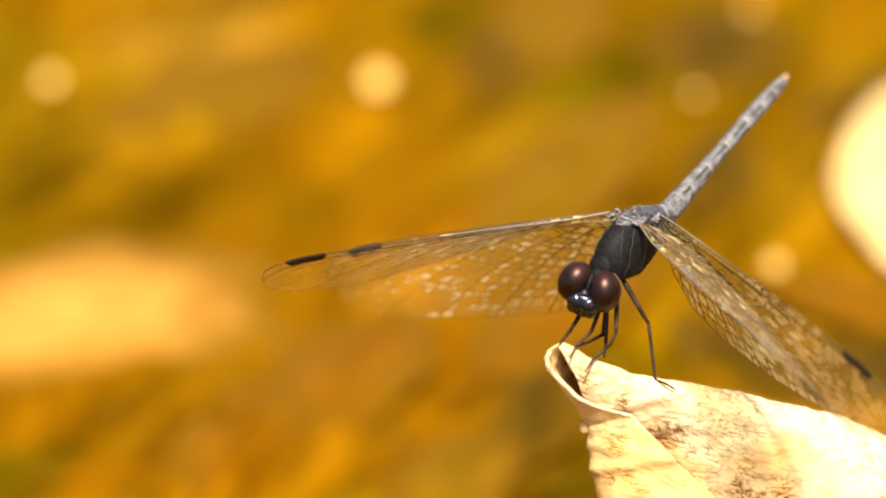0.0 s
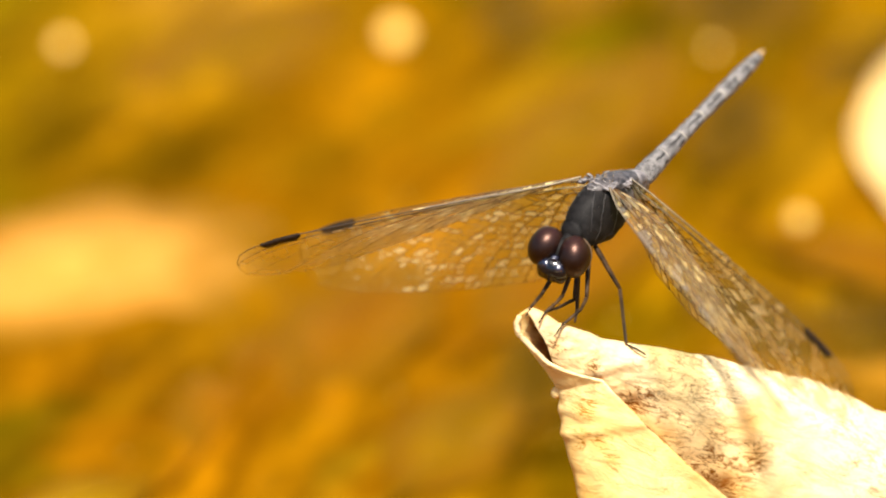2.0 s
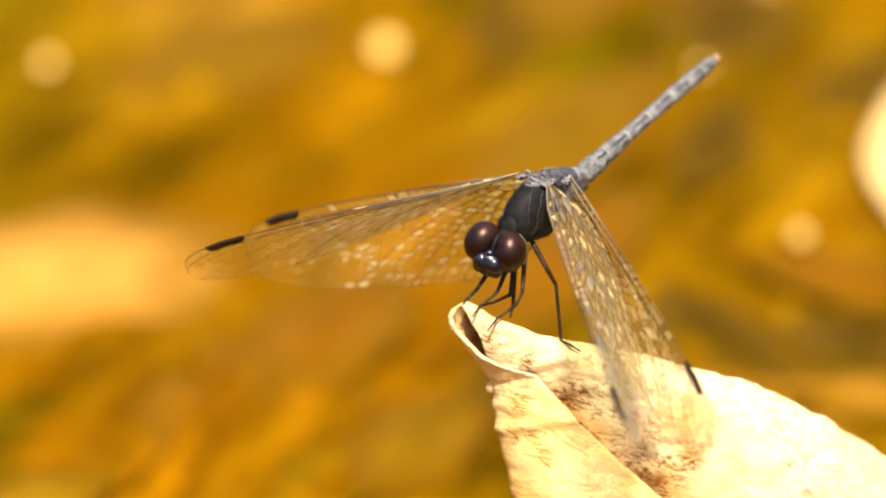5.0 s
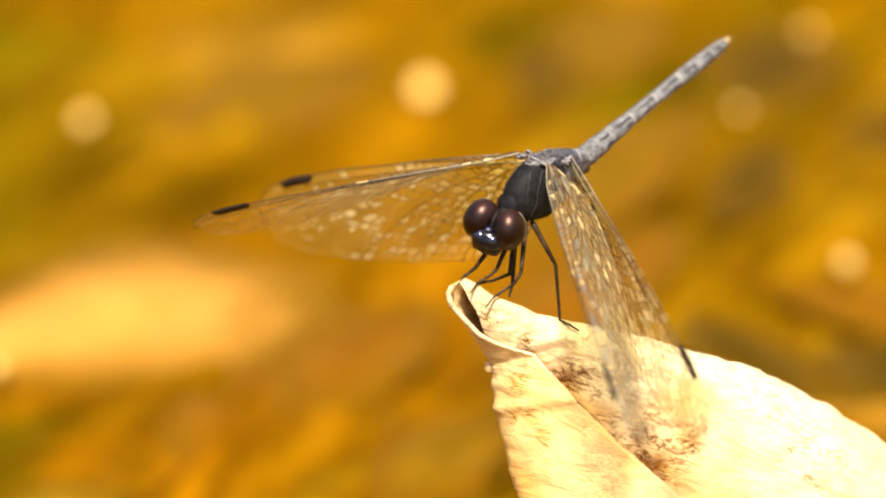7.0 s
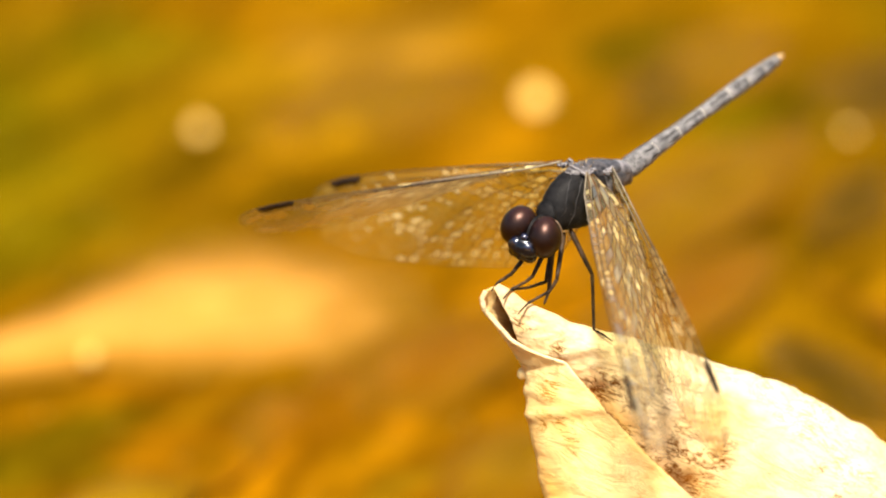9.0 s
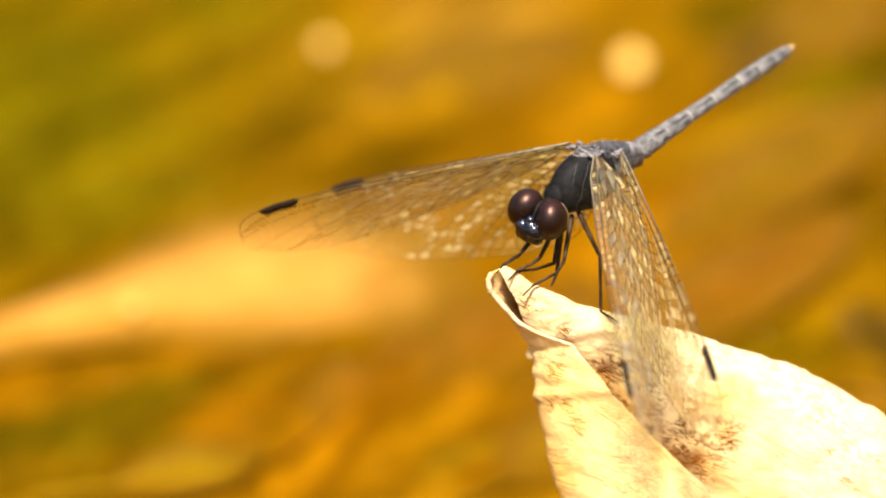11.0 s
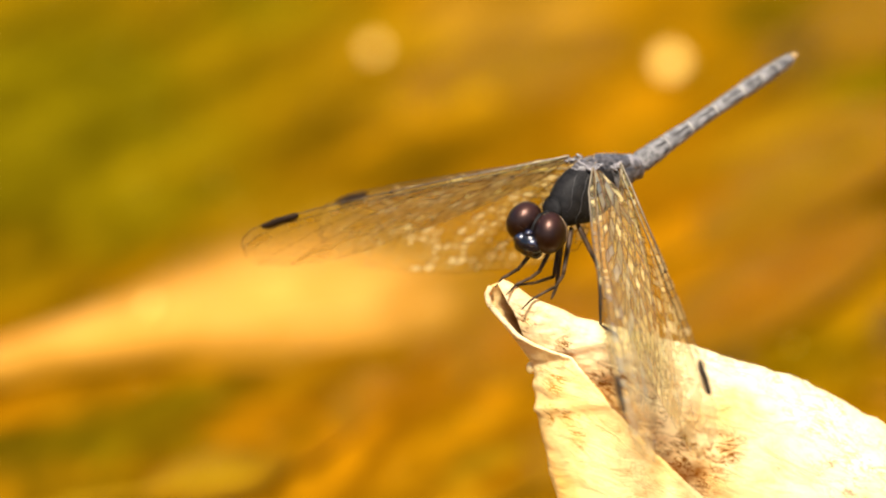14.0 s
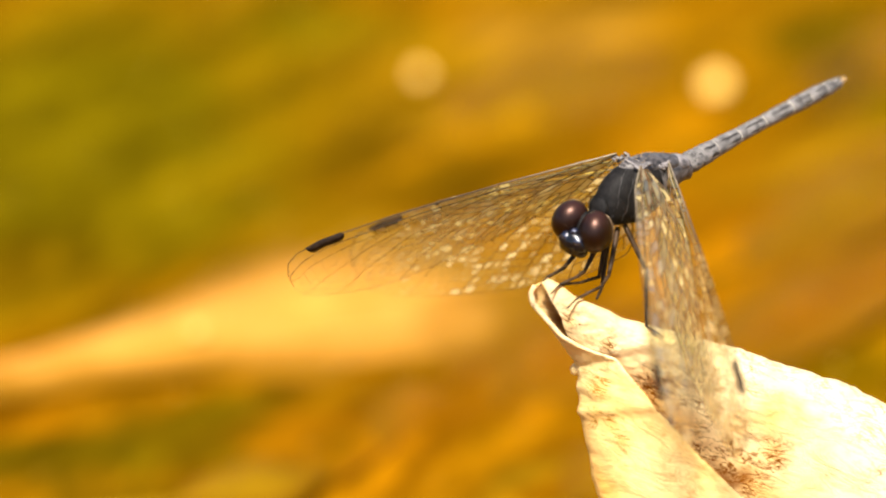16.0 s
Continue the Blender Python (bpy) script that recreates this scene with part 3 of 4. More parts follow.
def perch_point(s, q):
    """A point of the rolled sheet: s down the roll, q from its inner end (0) round to the free edge of the flap (1)."""
    ru, rv, lu, lv, dp, of, ed, st = [lerp_table(s, PERCH_S, t) for t in PERCH_SHAPE]
    c = Vector(((ru + lu) / 2, (rv + lv) / 2))
    h = Vector(((ru - lu) / 2, (rv - lv) / 2))
    ang = st + (-(360 - ed) - st) * q
    a = radians(ang)
    f = 0.84 + 0.16 * min(1, q / 0.45)
    fd = f
    if ang > 50:
        fd -= 0.62 * min(1, (ang - 50) / 50) * max(0, min(1, (s - 2.3) / 1.6))      # hollow under the flap
    if q > 0.8:
        fd = f + 0.12 * (q - 0.8) / 0.2                             # the flap stands off
    if q > 0.955:
        fd += 0.10 * (q - 0.955) / 0.045                            # its lip curls out
    p = c + h * (math.cos(a) * f)
    w = of + dp * math.sin(a) * fd
    grow = min(1, s / 1.2)
    wr = 0.34 * noise.noise(Vector((p.x * 0.42, p.y * 0.42, 0.5 + w * 0.2))) * grow
    wr += 0.15 * noise.noise(Vector((p.x * 1.1, p.y * 1.1, 4.5 + w * 0.5))) * grow
    wr += 0.08 * noise.noise(Vector((p.x * 2.2 + p.y * 0.9, p.y * 3.2, 9.5 + w))) * grow
    if q > 0.72:
        wr = wr * 0.6 + 0.24 * math.exp(-((p.y + 11.2 - 0.12 * p.x) / 0.4) ** 2) + 0.16 * math.exp(-((p.y + 7.6 + 0.25 * p.x) / 0.5) ** 2)   # creases across the flap
    d = h.normalized()
    n = Vector((d.x * math.cos(a), d.y * math.cos(a), math.sin(a)))
    return (LU * (p.x + n.x * wr) + LV * (p.y + n.y * wr) + LW * (w + n.z * wr)) * MM, (LU * n.x + LV * n.y + LW * n.z)


def perch_leaf():
    thing = new("curled_leaf")
    thing.matrix_basis = Matrix.Translation(TIP)
    tagged(thing, "curled dry cream-coloured dead leaf with brown specks", "leaf")
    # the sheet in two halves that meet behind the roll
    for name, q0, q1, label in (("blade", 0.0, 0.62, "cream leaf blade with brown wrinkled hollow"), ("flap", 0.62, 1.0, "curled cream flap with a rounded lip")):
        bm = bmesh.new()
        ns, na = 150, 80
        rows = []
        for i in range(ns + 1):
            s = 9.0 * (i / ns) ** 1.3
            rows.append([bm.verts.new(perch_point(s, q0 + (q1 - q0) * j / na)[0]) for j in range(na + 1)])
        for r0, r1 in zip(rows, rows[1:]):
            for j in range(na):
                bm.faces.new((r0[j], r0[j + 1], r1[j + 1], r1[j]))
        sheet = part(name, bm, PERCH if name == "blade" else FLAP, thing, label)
        sol = sheet.modifiers.new("thickness", "SOLIDIFY")
        sol.thickness, sol.offset = 0.00022, 0
    # raised veins over the blade, and the rolled lip of the flap
    for s0, qa, s1, qb in ((2.2, 0.19, 4.6, 0.27), (3.2, 0.155, 6.2, 0.245), (4.4, 0.15, 8.2, 0.235), (1.5, 0.16, 3.0, 0.24)):
        bm = bmesh.new()
        pts = []
        for k in range(24):
            t = k / 23
            p, n = perch_point(s0 + (s1 - s0) * t, qa + (qb - qa) * t + 0.008 * math.sin(t * 5))
            pts.append(p + n * 0.09 * MM)
        ring_tube(bm, pts, [0.055 * MM * (1 - 0.6 * k / 23) for k in range(24)], 6)
        part("vein", bm, PERCH, thing)
    bm = bmesh.new()
    pts = [perch_point(9.0 * (k / 90) ** 1.3, 0.9995)[0] for k in range(91)]
    ring_tube(bm, pts, [lerp_table(k, [0, 10, 22, 34, 90], [0.24, 0.26, 0.20, 0.11, 0.10]) * MM for k in range(91)], 8)
    part("lip", bm, PERCH, thing, "thick rounded lip of the flap")
    bm = bmesh.new()
    p, n = perch_point(2.68, 0.828)
    ellipsoid(bm, p + n * 0.25 * MM, (0.46 * MM, 0.42 * MM, 0.55 * MM), None, 16, 12)
    part("nub", bm, FLAP, thing, "small pale nub on the edge of the leaf")
    return thing


perch_leaf()

# ---- the dragonfly ----
BODY_TURN = -135.24
dragonfly = new("dragonfly")
dragonfly.matrix_basis = Matrix.Translation(TIP) @ pose(7.2 * MM, 7.4 * MM, 6.0 * MM, 0, 0, BODY_TURN)
tagged(dragonfly, "dark blue-grey dragonfly with clear amber wings perched on a curled leaf", "dragonfly")


def build_thorax():
    # main box of the thorax: rounded sections from front to waist
    bm = bmesh.new()
    st = [  # x, z middle, half width, half height
        (3.3, -0.9, 0.7, 0.8), (3.0, -0.75, 1.1, 1.4), (2.2, -0.48, 1.5, 2.05), (1.0, -0.2, 1.82, 2.5), (-0.6, -0.15, 2.05, 2.75),
        (-2.4, 0.25, 2.0, 2.25), (-4.2, 0.6, 1.6, 1.55), (-5.6, 0.65, 1.25, 1.1), (-6.6, 0.5, 1.0, 1.05), (-7.0, 0.6, 0.7, 0.7)]
    rings, n = [], 32
    for x, zc, hw, hh in st:
        ring = []
        for k in range(n):
            t = 2 * math.pi * k / n
            cy, sz = math.cos(t), math.sin(t)
            e = 0.8
            y = hw * math.copysign(abs(cy) ** e, cy)
            z = zc + hh * math.copysign(abs(sz) ** e, sz)
            y *= 1 - 0.22 * max(0, sz)
            ring.append(bm.verts.new(mmv(x + 0.12 * sz * (-1 if x > 0 else 0.5), y, z)))
        rings.append(ring)
    for r0, r1 in zip(rings, rings[1:]):
        for k in range(n):
            bm.faces.new((r0[k], r0[(k + 1) % n], r1[(k + 1) % n], r1[k]))
    bm.faces.new(rings[0])
    bm.faces.new(list(reversed(rings[-1])))
    for f in bm.faces:
        if f.calc_center_median().x < -3.2 * MM:
            f.material_index = 1
    thorax = part("thorax", bm, [BLACK, BACK], dragonfly, "velvety black thorax, grey towards the waist")
    # raised seams that follow the front and sides
    xs = [q[0] for q in reversed(st)]
    def skin(x, deg):
        zc, hw, hh = [lerp_table(x, xs, [q[c] for q in reversed(st)]) for c in (1, 2, 3)]
        cy, sz = math.cos(radians(deg)), math.sin(radians(deg))
        y = hw * math.copysign(abs(cy) ** 0.8, cy) * (1 - 0.22 * max(0, sz))
        return x + 0.12 * sz * (-1 if x > 0 else 0.5), y, zc + hh * math.copysign(abs(sz) ** 0.8, sz)
    for sgn in (1, -1):
        for line in ([(0.7, 76), (1.5, 58), (2.1, 30), (2.4, 0)], [(-0.5, 66), (0.4, 42), (1.2, 14), (1.7, -22), (1.8, -50)],
                     [(-2.0, 62), (-1.2, 36), (-0.5, 4), (0.1, -34)], [(-3.8, 55), (-3.0, 28), (-2.2, -4), (-1.6, -42)]):
            pts = []
            for k in range(21):
                f = k / 20 * (len(line) - 1)
                c = range(len(line))
                x, y, z = skin(lerp_table(f, c, [q[0] for q in line]) + 0.05 * math.sin(k * 1.3), lerp_table(f, c, [q[1] for q in line]))
                pts.append(mmv(x, y * sgn * 1.004, z))
            bm = bmesh.new()
            ring_tube(bm, pts, [0.032 * MM * (0.5 + 0.5 * math.sin(math.pi * k / 20)) for k in range(21)], 6)
            part("seam", bm, SEAM, thorax)
    # short dark fuzz over the front and sides
    rng = random.Random(9)
    bm = bmesh.new()
    for k in range(420):
        x, deg = rng.uniform(-4.5, 2.9), rng.uniform(-70, 250)
        p = Vector(skin(x, deg))
        zc = lerp_table(x, xs, [q[1] for q in reversed(st)])
        d = Vector((rng.uniform(-0.3, 0.5), p.y, p.z - zc)).normalized() + Vector((rng.uniform(-0.4, 0.4), rng.uniform(-0.4, 0.4), rng.uniform(-0.4, 0.4)))
        ring_tube(bm, [p * MM, (p + d * rng.uniform(0.15, 0.42)) * MM], [0.012 * MM, 0.004 * MM], 3, caps=False)
    tagged(part("fuzz", bm, SEAM, thorax, "short dark grey fuzz"), kind="stuff")
    # collar behind the head
    bm = bmesh.new()
    ellipsoid(bm, mmv(3.25, 0, -0.75), (0.5 * MM, 1.15 * MM, 1.15 * MM), pose(0, 0, 0, 0, -12, 0), 28, 18)
    collar = part("collar", bm, BLACK, thorax)
    bm = bmesh.new()
    ring_tube(bm, [mmv(3.42 - 0.2 * math.sin(radians(a)), 1.16 * math.cos(radians(a)), -0.7 + 1.07 * math.sin(radians(a))) for a in range(-20, 201, 10)], 0.03 * MM, 6)
    part("collar_ridge", bm, BLACK, collar)
    # the grey back between the wings
    bm = bmesh.new()
    for v in ellipsoid(bm, mmv(-2.75, 0, 1.75), (3.5 * MM, 1.42 * MM, 0.95 * MM), pose(0, 0, 0, 0, -9, 0), 64, 40):
        v.co += v.co.normalized() * (0.05 * noise.noise(v.co / MM * 1.2) + 0.05 * noise.noise(v.co / MM * 3.2)) * MM
    part("dorsal_shield", bm, BACK, thorax, "mottled grey bloomed back plate")
    bm = bmesh.new()
    ellipsoid(bm, mmv(-5.5, 0, 1.15), (1.5 * MM, 1.2 * MM, 0.85 * MM), pose(0, 0, 0, 0, -12, 0), 32, 20)
    part("waist_plate", bm, BLOOM, thorax, "grey bloomed plate before the waist")
    # silvery ridges and small plates between the wings
    rng = random.Random(5)
    for x, z, half, r in ((0.75, 2.38, 0.55, 0.14), (0.4, 2.56, 0.7, 0.16), (0.0, 2.72, 0.8, 0.24), (-0.7, 2.72, 1.05, 0.16), (-1.5, 2.62, 0.75, 0.26),
                          (-2.3, 2.5, 1.0, 0.18), (-3.0, 2.3, 0.75, 0.24), (-3.8, 2.1, 1.05, 0.17), (-4.6, 1.8, 0.8, 0.22), (-5.4, 1.45, 0.9, 0.2), (-6.1, 1.15, 0.8, 0.2)):
        bm = bmesh.new()
        pts = []
        for k in range(13):
            t = -1 + k / 6
            pts.append(mmv(x - 0.45 * t * t + rng.uniform(-0.02, 0.02), half * t, z + 0.02 - 0.42 * t * t + rng.uniform(-0.03, 0.05)))
        ring_tube(bm, pts, [r * 0.78 * (0.5 + 0.5 * rng.random()) * MM for _ in pts], 8, 0.8)
        part("dorsal_ridge", bm, BLOOM, thorax, "silvery grey bloomed ridge")
    for x, z in ((-0.3, 2.45), (-3.0, 2.05)):
        for sgn in (1, -1):
            for k in range(8):
                bm = bmesh.new()
                ellipsoid(bm, mmv(x + rng.uniform(-0.9, 0.9), sgn * (1.1 + rng.uniform(0, 0.5)), z + rng.uniform(-0.2, 0.2)), (rng.uniform(0.2, 0.48) * MM, 0.2 * MM, rng.uniform(0.13, 0.22) * MM), pose(0, 0, 0, 0, rng.uniform(-40, 40), rng.uniform(-60, 60)), 12, 8)
                part("wing_joint", bm, BLOOM, thorax, "knobbly grey wing joint")
    # short hairs on the back
    bm = bmesh.new()
    for k in range(24):
        x = rng.uniform(-5.5, 1.2)
        y = rng.gauss(0, 0.6)
        z = 2.75 - 0.05 * (x + 0.5) ** 2
        d = Vector((rng.uniform(-0.5, 0.3), rng.uniform(-0.4, 0.4), 1)) * rng.uniform(0.4, 0.8)
        ring_tube(bm, [mmv(x, y, z - 0.2), mmv(x, y, z - 0.2) + d * MM], [0.014 * MM, 0.005 * MM], 3)
    tagged(part("hair", bm, TAN, thorax, "sparse fine pale hairs"), kind="stuff")
    # neck
    bm = bmesh.new()
    ring_tube(bm, [mmv(2.6, 0, -1.1), mmv(3.6, 0, -1.4), mmv(4.8, 0, -1.7)], [1.0 * MM, 0.7 * MM, 0.8 * MM], 16)
    part("neck", bm, BLACK, dragonfly)


build_thorax()


def build_head():
    cx, cz = 5.36, -1.95
    bm = bmesh.new()
    ellipsoid(bm, mmv(cx - 0.3, 0, cz - 0.1), (1.1 * MM, 1.9 * MM, 1.5 * MM))
    head = part("head", bm, BLACK, dragonfly)
    for sgn in (1, -1):
        bm = bmesh.new()
        ellipsoid(bm, mmv(cx - 0.1, 1.31 * sgn, cz + 0.17), (1.63 * MM, 1.44 * MM, 1.83 * MM), pose(0, 0, 0, 8 * sgn, -12, 14 * sgn), 40, 30)
        part("eye", bm, EYE, head, "glossy maroon-black compound eye")
        # narrow rim behind the eye
        bm = bmesh.new()
        pts = [mmv(cx - 0.75, (1.35 + 1.34 * math.cos(t)) * sgn, cz + 0.1 + 1.66 * math.sin(t)) for t in [radians(a) for a in range(-80, 81, 10)]]
        ring_tube(bm, pts, 0.07 * MM, 6)
        part("eye_rim", bm, RIM, head, "pale rim behind the eye")
        bm = bmesh.new()
        ring_tube(bm, [mmv(cx + 1.35, 0.34 * sgn, cz + 0.25), mmv(cx + 1.7, 0.55 * sgn, cz + 0.55), mmv(cx + 2.0, 0.85 * sgn, cz + 0.75)], [0.045 * MM, 0.025 * MM, 0.01 * MM], 5)
        part("antenna", bm, LEG, head)
        bm = bmesh.new()
        ellipsoid(bm, mmv(cx + 1.16, 0.50 * sgn, cz - 0.60), (0.62 * MM, 0.56 * MM, 0.46 * MM), pose(0, 0, 0, 18 * sgn, 0, 20 * sgn), 28, 18)
        part("frons", bm, BLUE, head, "shining metallic blue brow")
        bm = bmesh.new()
        ellipsoid(bm, mmv(cx + 0.70, 0.75 * sgn, cz - 1.62), (0.66 * MM, 0.62 * MM, 0.70 * MM))
        part("mandible", bm, FACE, head)
    bm = bmesh.new()
    ellipsoid(bm, mmv(cx + 1.20, 0, cz + 0.10), (0.34 * MM, 0.36 * MM, 0.30 * MM), None, 24, 16)
    part("vertex", bm, BLUE, head, "small shining bump between the eyes")
    bm = bmesh.new()
    ellipsoid(bm, mmv(cx + 0.86, 0, cz - 0.98), (0.98 * MM, 1.50 * MM, 1.05 * MM), None, 32, 22)
    part("face", bm, FACE, head, "glossy blue-black face")
    bm = bmesh.new()
    ellipsoid(bm, mmv(cx + 0.88, 0, cz - 1.60), (0.72 * MM, 1.12 * MM, 0.66 * MM))
    part("labrum", bm, FACE, head, "glossy black upper lip")
    bm = bmesh.new()
    ellipsoid(bm, mmv(cx + 0.50, 0, cz - 2.05), (0.6 * MM, 0.9 * MM, 0.46 * MM))
    part("lower_lip", bm, FACE, head)
    pivot = Matrix.Translation(mmv(4.7, 0, cz))
    head.matrix_basis = pivot @ pose(0, 0, 0, -13, 0, 18) @ pivot.inverted()


build_head()


def build_leg(points, r0=0.25):
    """Thigh, shin and foot along the given joints, thigh first."""
    pts = [mmv(*p) for p in points]
    def limb(a, b, ra, rb, bend=0.0):
        bm = bmesh.new()
        d = b - a
        side = Vector((0, 0, 1)).cross(d).normalized() * d.length * bend
        k = [a + d * t + side * math.sin(math.pi * t) for t in (0, 0.15, 0.5, 0.85, 1)]
        ring_tube(bm, k, [ra * 0.8, ra, (ra + rb) / 2, rb, rb * 0.8], 8)
        return bm
    a, b, c = pts[0], pts[1], pts[2]
    leg = part("leg", limb(a, b, r0 * MM, r0 * 0.75 * MM), LEG, dragonfly)
    if len(pts) == 3:
        part("shin", limb(b, c, r0 * 0.62 * MM, r0 * 0.45 * MM), LEG, leg)
        return leg
    bm = bmesh.new()
    mids = pts[1:-1]
    ring_tube(bm, mids, [r0 * 0.66 * MM] + [r0 * (0.52 - 0.06 * k) * MM for k in range(len(mids) - 1)], 8)
    rng = random.Random(len(points) * 7 + int(points[0][0] * 100))
    for m0, m1 in zip(mids, mids[1:]):
        nb = max(2, int((m1 - m0).length / MM / 0.55))
        for i in range(nb):
            p = m0.lerp(m1, (i + 0.5) / nb)
            d = (m1 - m0).normalized()
            side = d.cross(Vector((rng.uniform(-1, 1), rng.uniform(-1, 1), rng.uniform(-1, 1)))).normalized()
            ring_tube(bm, [p, p + (side * 0.42 + d * 0.25) * MM], [0.03 * MM, 0.008 * MM], 3)
    part("shin", bm, LEG, leg, "black shin with fine spines")
    bm = bmesh.new()
    e0, e1 = pts[-2], pts[-1]
    steps = [e0.lerp(e1, t) for t in (0, 0.3, 0.6, 0.9, 1)]
    ring_tube(bm, steps, [0.10 * MM, 0.085 * MM, 0.08 * MM, 0.07 * MM, 0.03 * MM], 6)
    part("foot", bm, LEG, leg)
    return leg


LEGS = [
    [(1.0, 0.75, -2.6), (0.74, 3.32, -6.14), (2.43, 5.30, -10.24), (2.41, 6.48, -10.37), (1.96, 7.14, -10.91)],
    [(1.6, 0.6, -2.8), (3.97, 2.16, -6.09), (4.92, 2.25, -6.85), (7.84, 2.47, -7.11), (9.2, 2.66, -7.62)],
    [(1.6, -0.5, -2.8), (3.6, 0.85, -7.72), (4.85, 1.57, -8.28)],
    [(2.2, 0.1, -2.6), (3.82, 0.7, -6.76), (5.79, 0.56, -6.79), (7.84, 0.88, -6.26), (8.63, 1.11, -6.28)],
    [(2.4, 0.3, -2.4), (5.4, 0.62, -5.83), (6.46, 0.74, -6.06), (8.64, 1.3, -5.89), (9.97, 1.61, -6.33)],
    [(2.4, -0.5, -2.4), (6.62, -0.72, -5.64), (9.29, 0.27, -5.44), (10.25, 0.45, -5.89)],
]
for pts in LEGS:
    build_leg(pts)


def build_abdomen():
    """Built along -x from the waist; nine rings with two rows of thin dark dashes on each side."""
    cuts = [0.0, 0.085, 0.18, 0.33, 0.49, 0.66, 0.78, 0.885, 0.95, 0.985]
    length = 21.2
    def radius(t):
        return 1.08 * lerp_table(t, [0, 0.04, 0.1, 0.2, 0.35, 0.5, 0.7, 0.82, 0.92, 0.985, 1], [0.80, 0.92, 0.90, 0.78, 0.64, 0.61, 0.68, 0.69, 0.60, 0.44, 0.34])
    root = None
    for s, (t0, t1) in enumerate(zip(cuts, cuts[1:])):
        bm = bmesh.new()
        n, m = 72, 30
        rings = []
        for i in range(m + 1):
            t = t0 + (t1 - t0) * i / m
            lip = 1 + 0.05 * math.sin(math.pi * i / m) - (0.05 if i in (0, m) else 0)
            r = radius(t) * lip
            sag = -0.10 * math.sin(math.pi * t)
            ring = []
            for k in range(n):
                a = 2 * math.pi * k / n
                rough = 1 + 0.035 * noise.noise(Vector((t * 60, math.sin(a) * 2.4, math.cos(a) * 2.4)))
                y, z = r * rough * math.sin(a), r * rough * 0.92 * math.cos(a)
                if math.cos(a) > 0:
                    z += 0.06 * math.exp(-(math.sin(a) / 0.12) ** 2)          # keel on the back
                ring.append(bm.verts.new(mmv(-t * length, y, z - sag)))
            rings.append(ring)
        for i in range(m):
            for k in range(n):
                f = bm.faces.new((rings[i][k], rings[i][(k + 1) % n], rings[i + 1][(k + 1) % n], rings[i + 1][k]))
                a = math.degrees(2 * math.pi * (k + 0.5) / n)
                a = a if a <= 180 else a - 360
                u = (i + 0.5) / m
                w = noise.noise(Vector((s * 3.7 + u * 6, math.copysign(2, a), 0.4))) * 5
                upper = 32 + 4 * u + w
                lower = 82 + 5 * math.sin(s * 2.3) + 4 * u - w
                dark = s >= 1 and (abs(abs(a) - upper) < 8.5 * min(1, (u - 0.16) * 5, (0.93 - u) * 12) or abs(abs(a) - lower) < 9 * min(1, (u - 0.26 - 0.08 * (s % 3)) * 6, (0.93 - u) * 10))
                if s == 0 and abs(noise.noise(Vector((u * 3, a * 0.05, 7.7)))) < 0.05:
                    dark = True
                if abs(a) > 126 + 2 * w:
                    dark = True
                f.material_index = 1 if dark else 0
                if i >= m - 2 and s >= 1 or (abs(abs(a) - lower - 16) < 2.6 and 0.3 < u < 0.85):
                    f.material_index = 2
        bm.faces.new(rings[0])
        bm.faces.new(list(reversed(rings[-1])))
        if root is None:
            root = part("abdomen", bm, [GREY, DARK, PALE], dragonfly, "slender grey abdomen raised behind the wings")
        else:
            part("abdomen_ring", bm, [GREY, DARK, PALE], root, "grey ring with thin dark side dashes")
    for sgn in (1, -1):
        bm = bmesh.new()
        ring_tube(bm, [mmv(-20.9, 0.16 * sgn, 0.05), mmv(-21.3, 0.2 * sgn, 0.1), mmv(-21.75, 0.14 * sgn, 0.18)], [0.14 * MM, 0.12 * MM, 0.03 * MM], 8)
        part("tail_claw", bm, TAN, root, "tan tail appendage")
    return root


abdomen = build_abdomen()

FORE = dict(x=[0, 3, 10, 20, 27, 29.5, 30.6, 31], lead=[0.3, 0.9, 1.2, 1.1, 0.7, 0.1, -0.7, -1.9],
            tx=[0, 1.5, 4, 8, 14, 22, 27, 29.5, 30.6, 31], trail=[-0.4, -2.2, -4.0, -5.0, -5.8, -6.1, -5.5, -4.9, -4.3, -3.2], wash=30, spot=(25.0, 28.5))
HIND = dict(x=[0, 3, 10, 20, 25.5, 28.3, 29.6, 30], lead=[0.3, 0.8, 1.0, 1.0, 0.7, 0.1, -1.0, -2.4],
            tx=[0, 1.5, 4, 9, 18, 25, 28.3, 29.6, 30], trail=[-1.3, -5.4, -7.8, -8.8, -8.2, -7.0, -6.0, -5.2, -3.9], spot=(23.6, 27.0), wash=0)


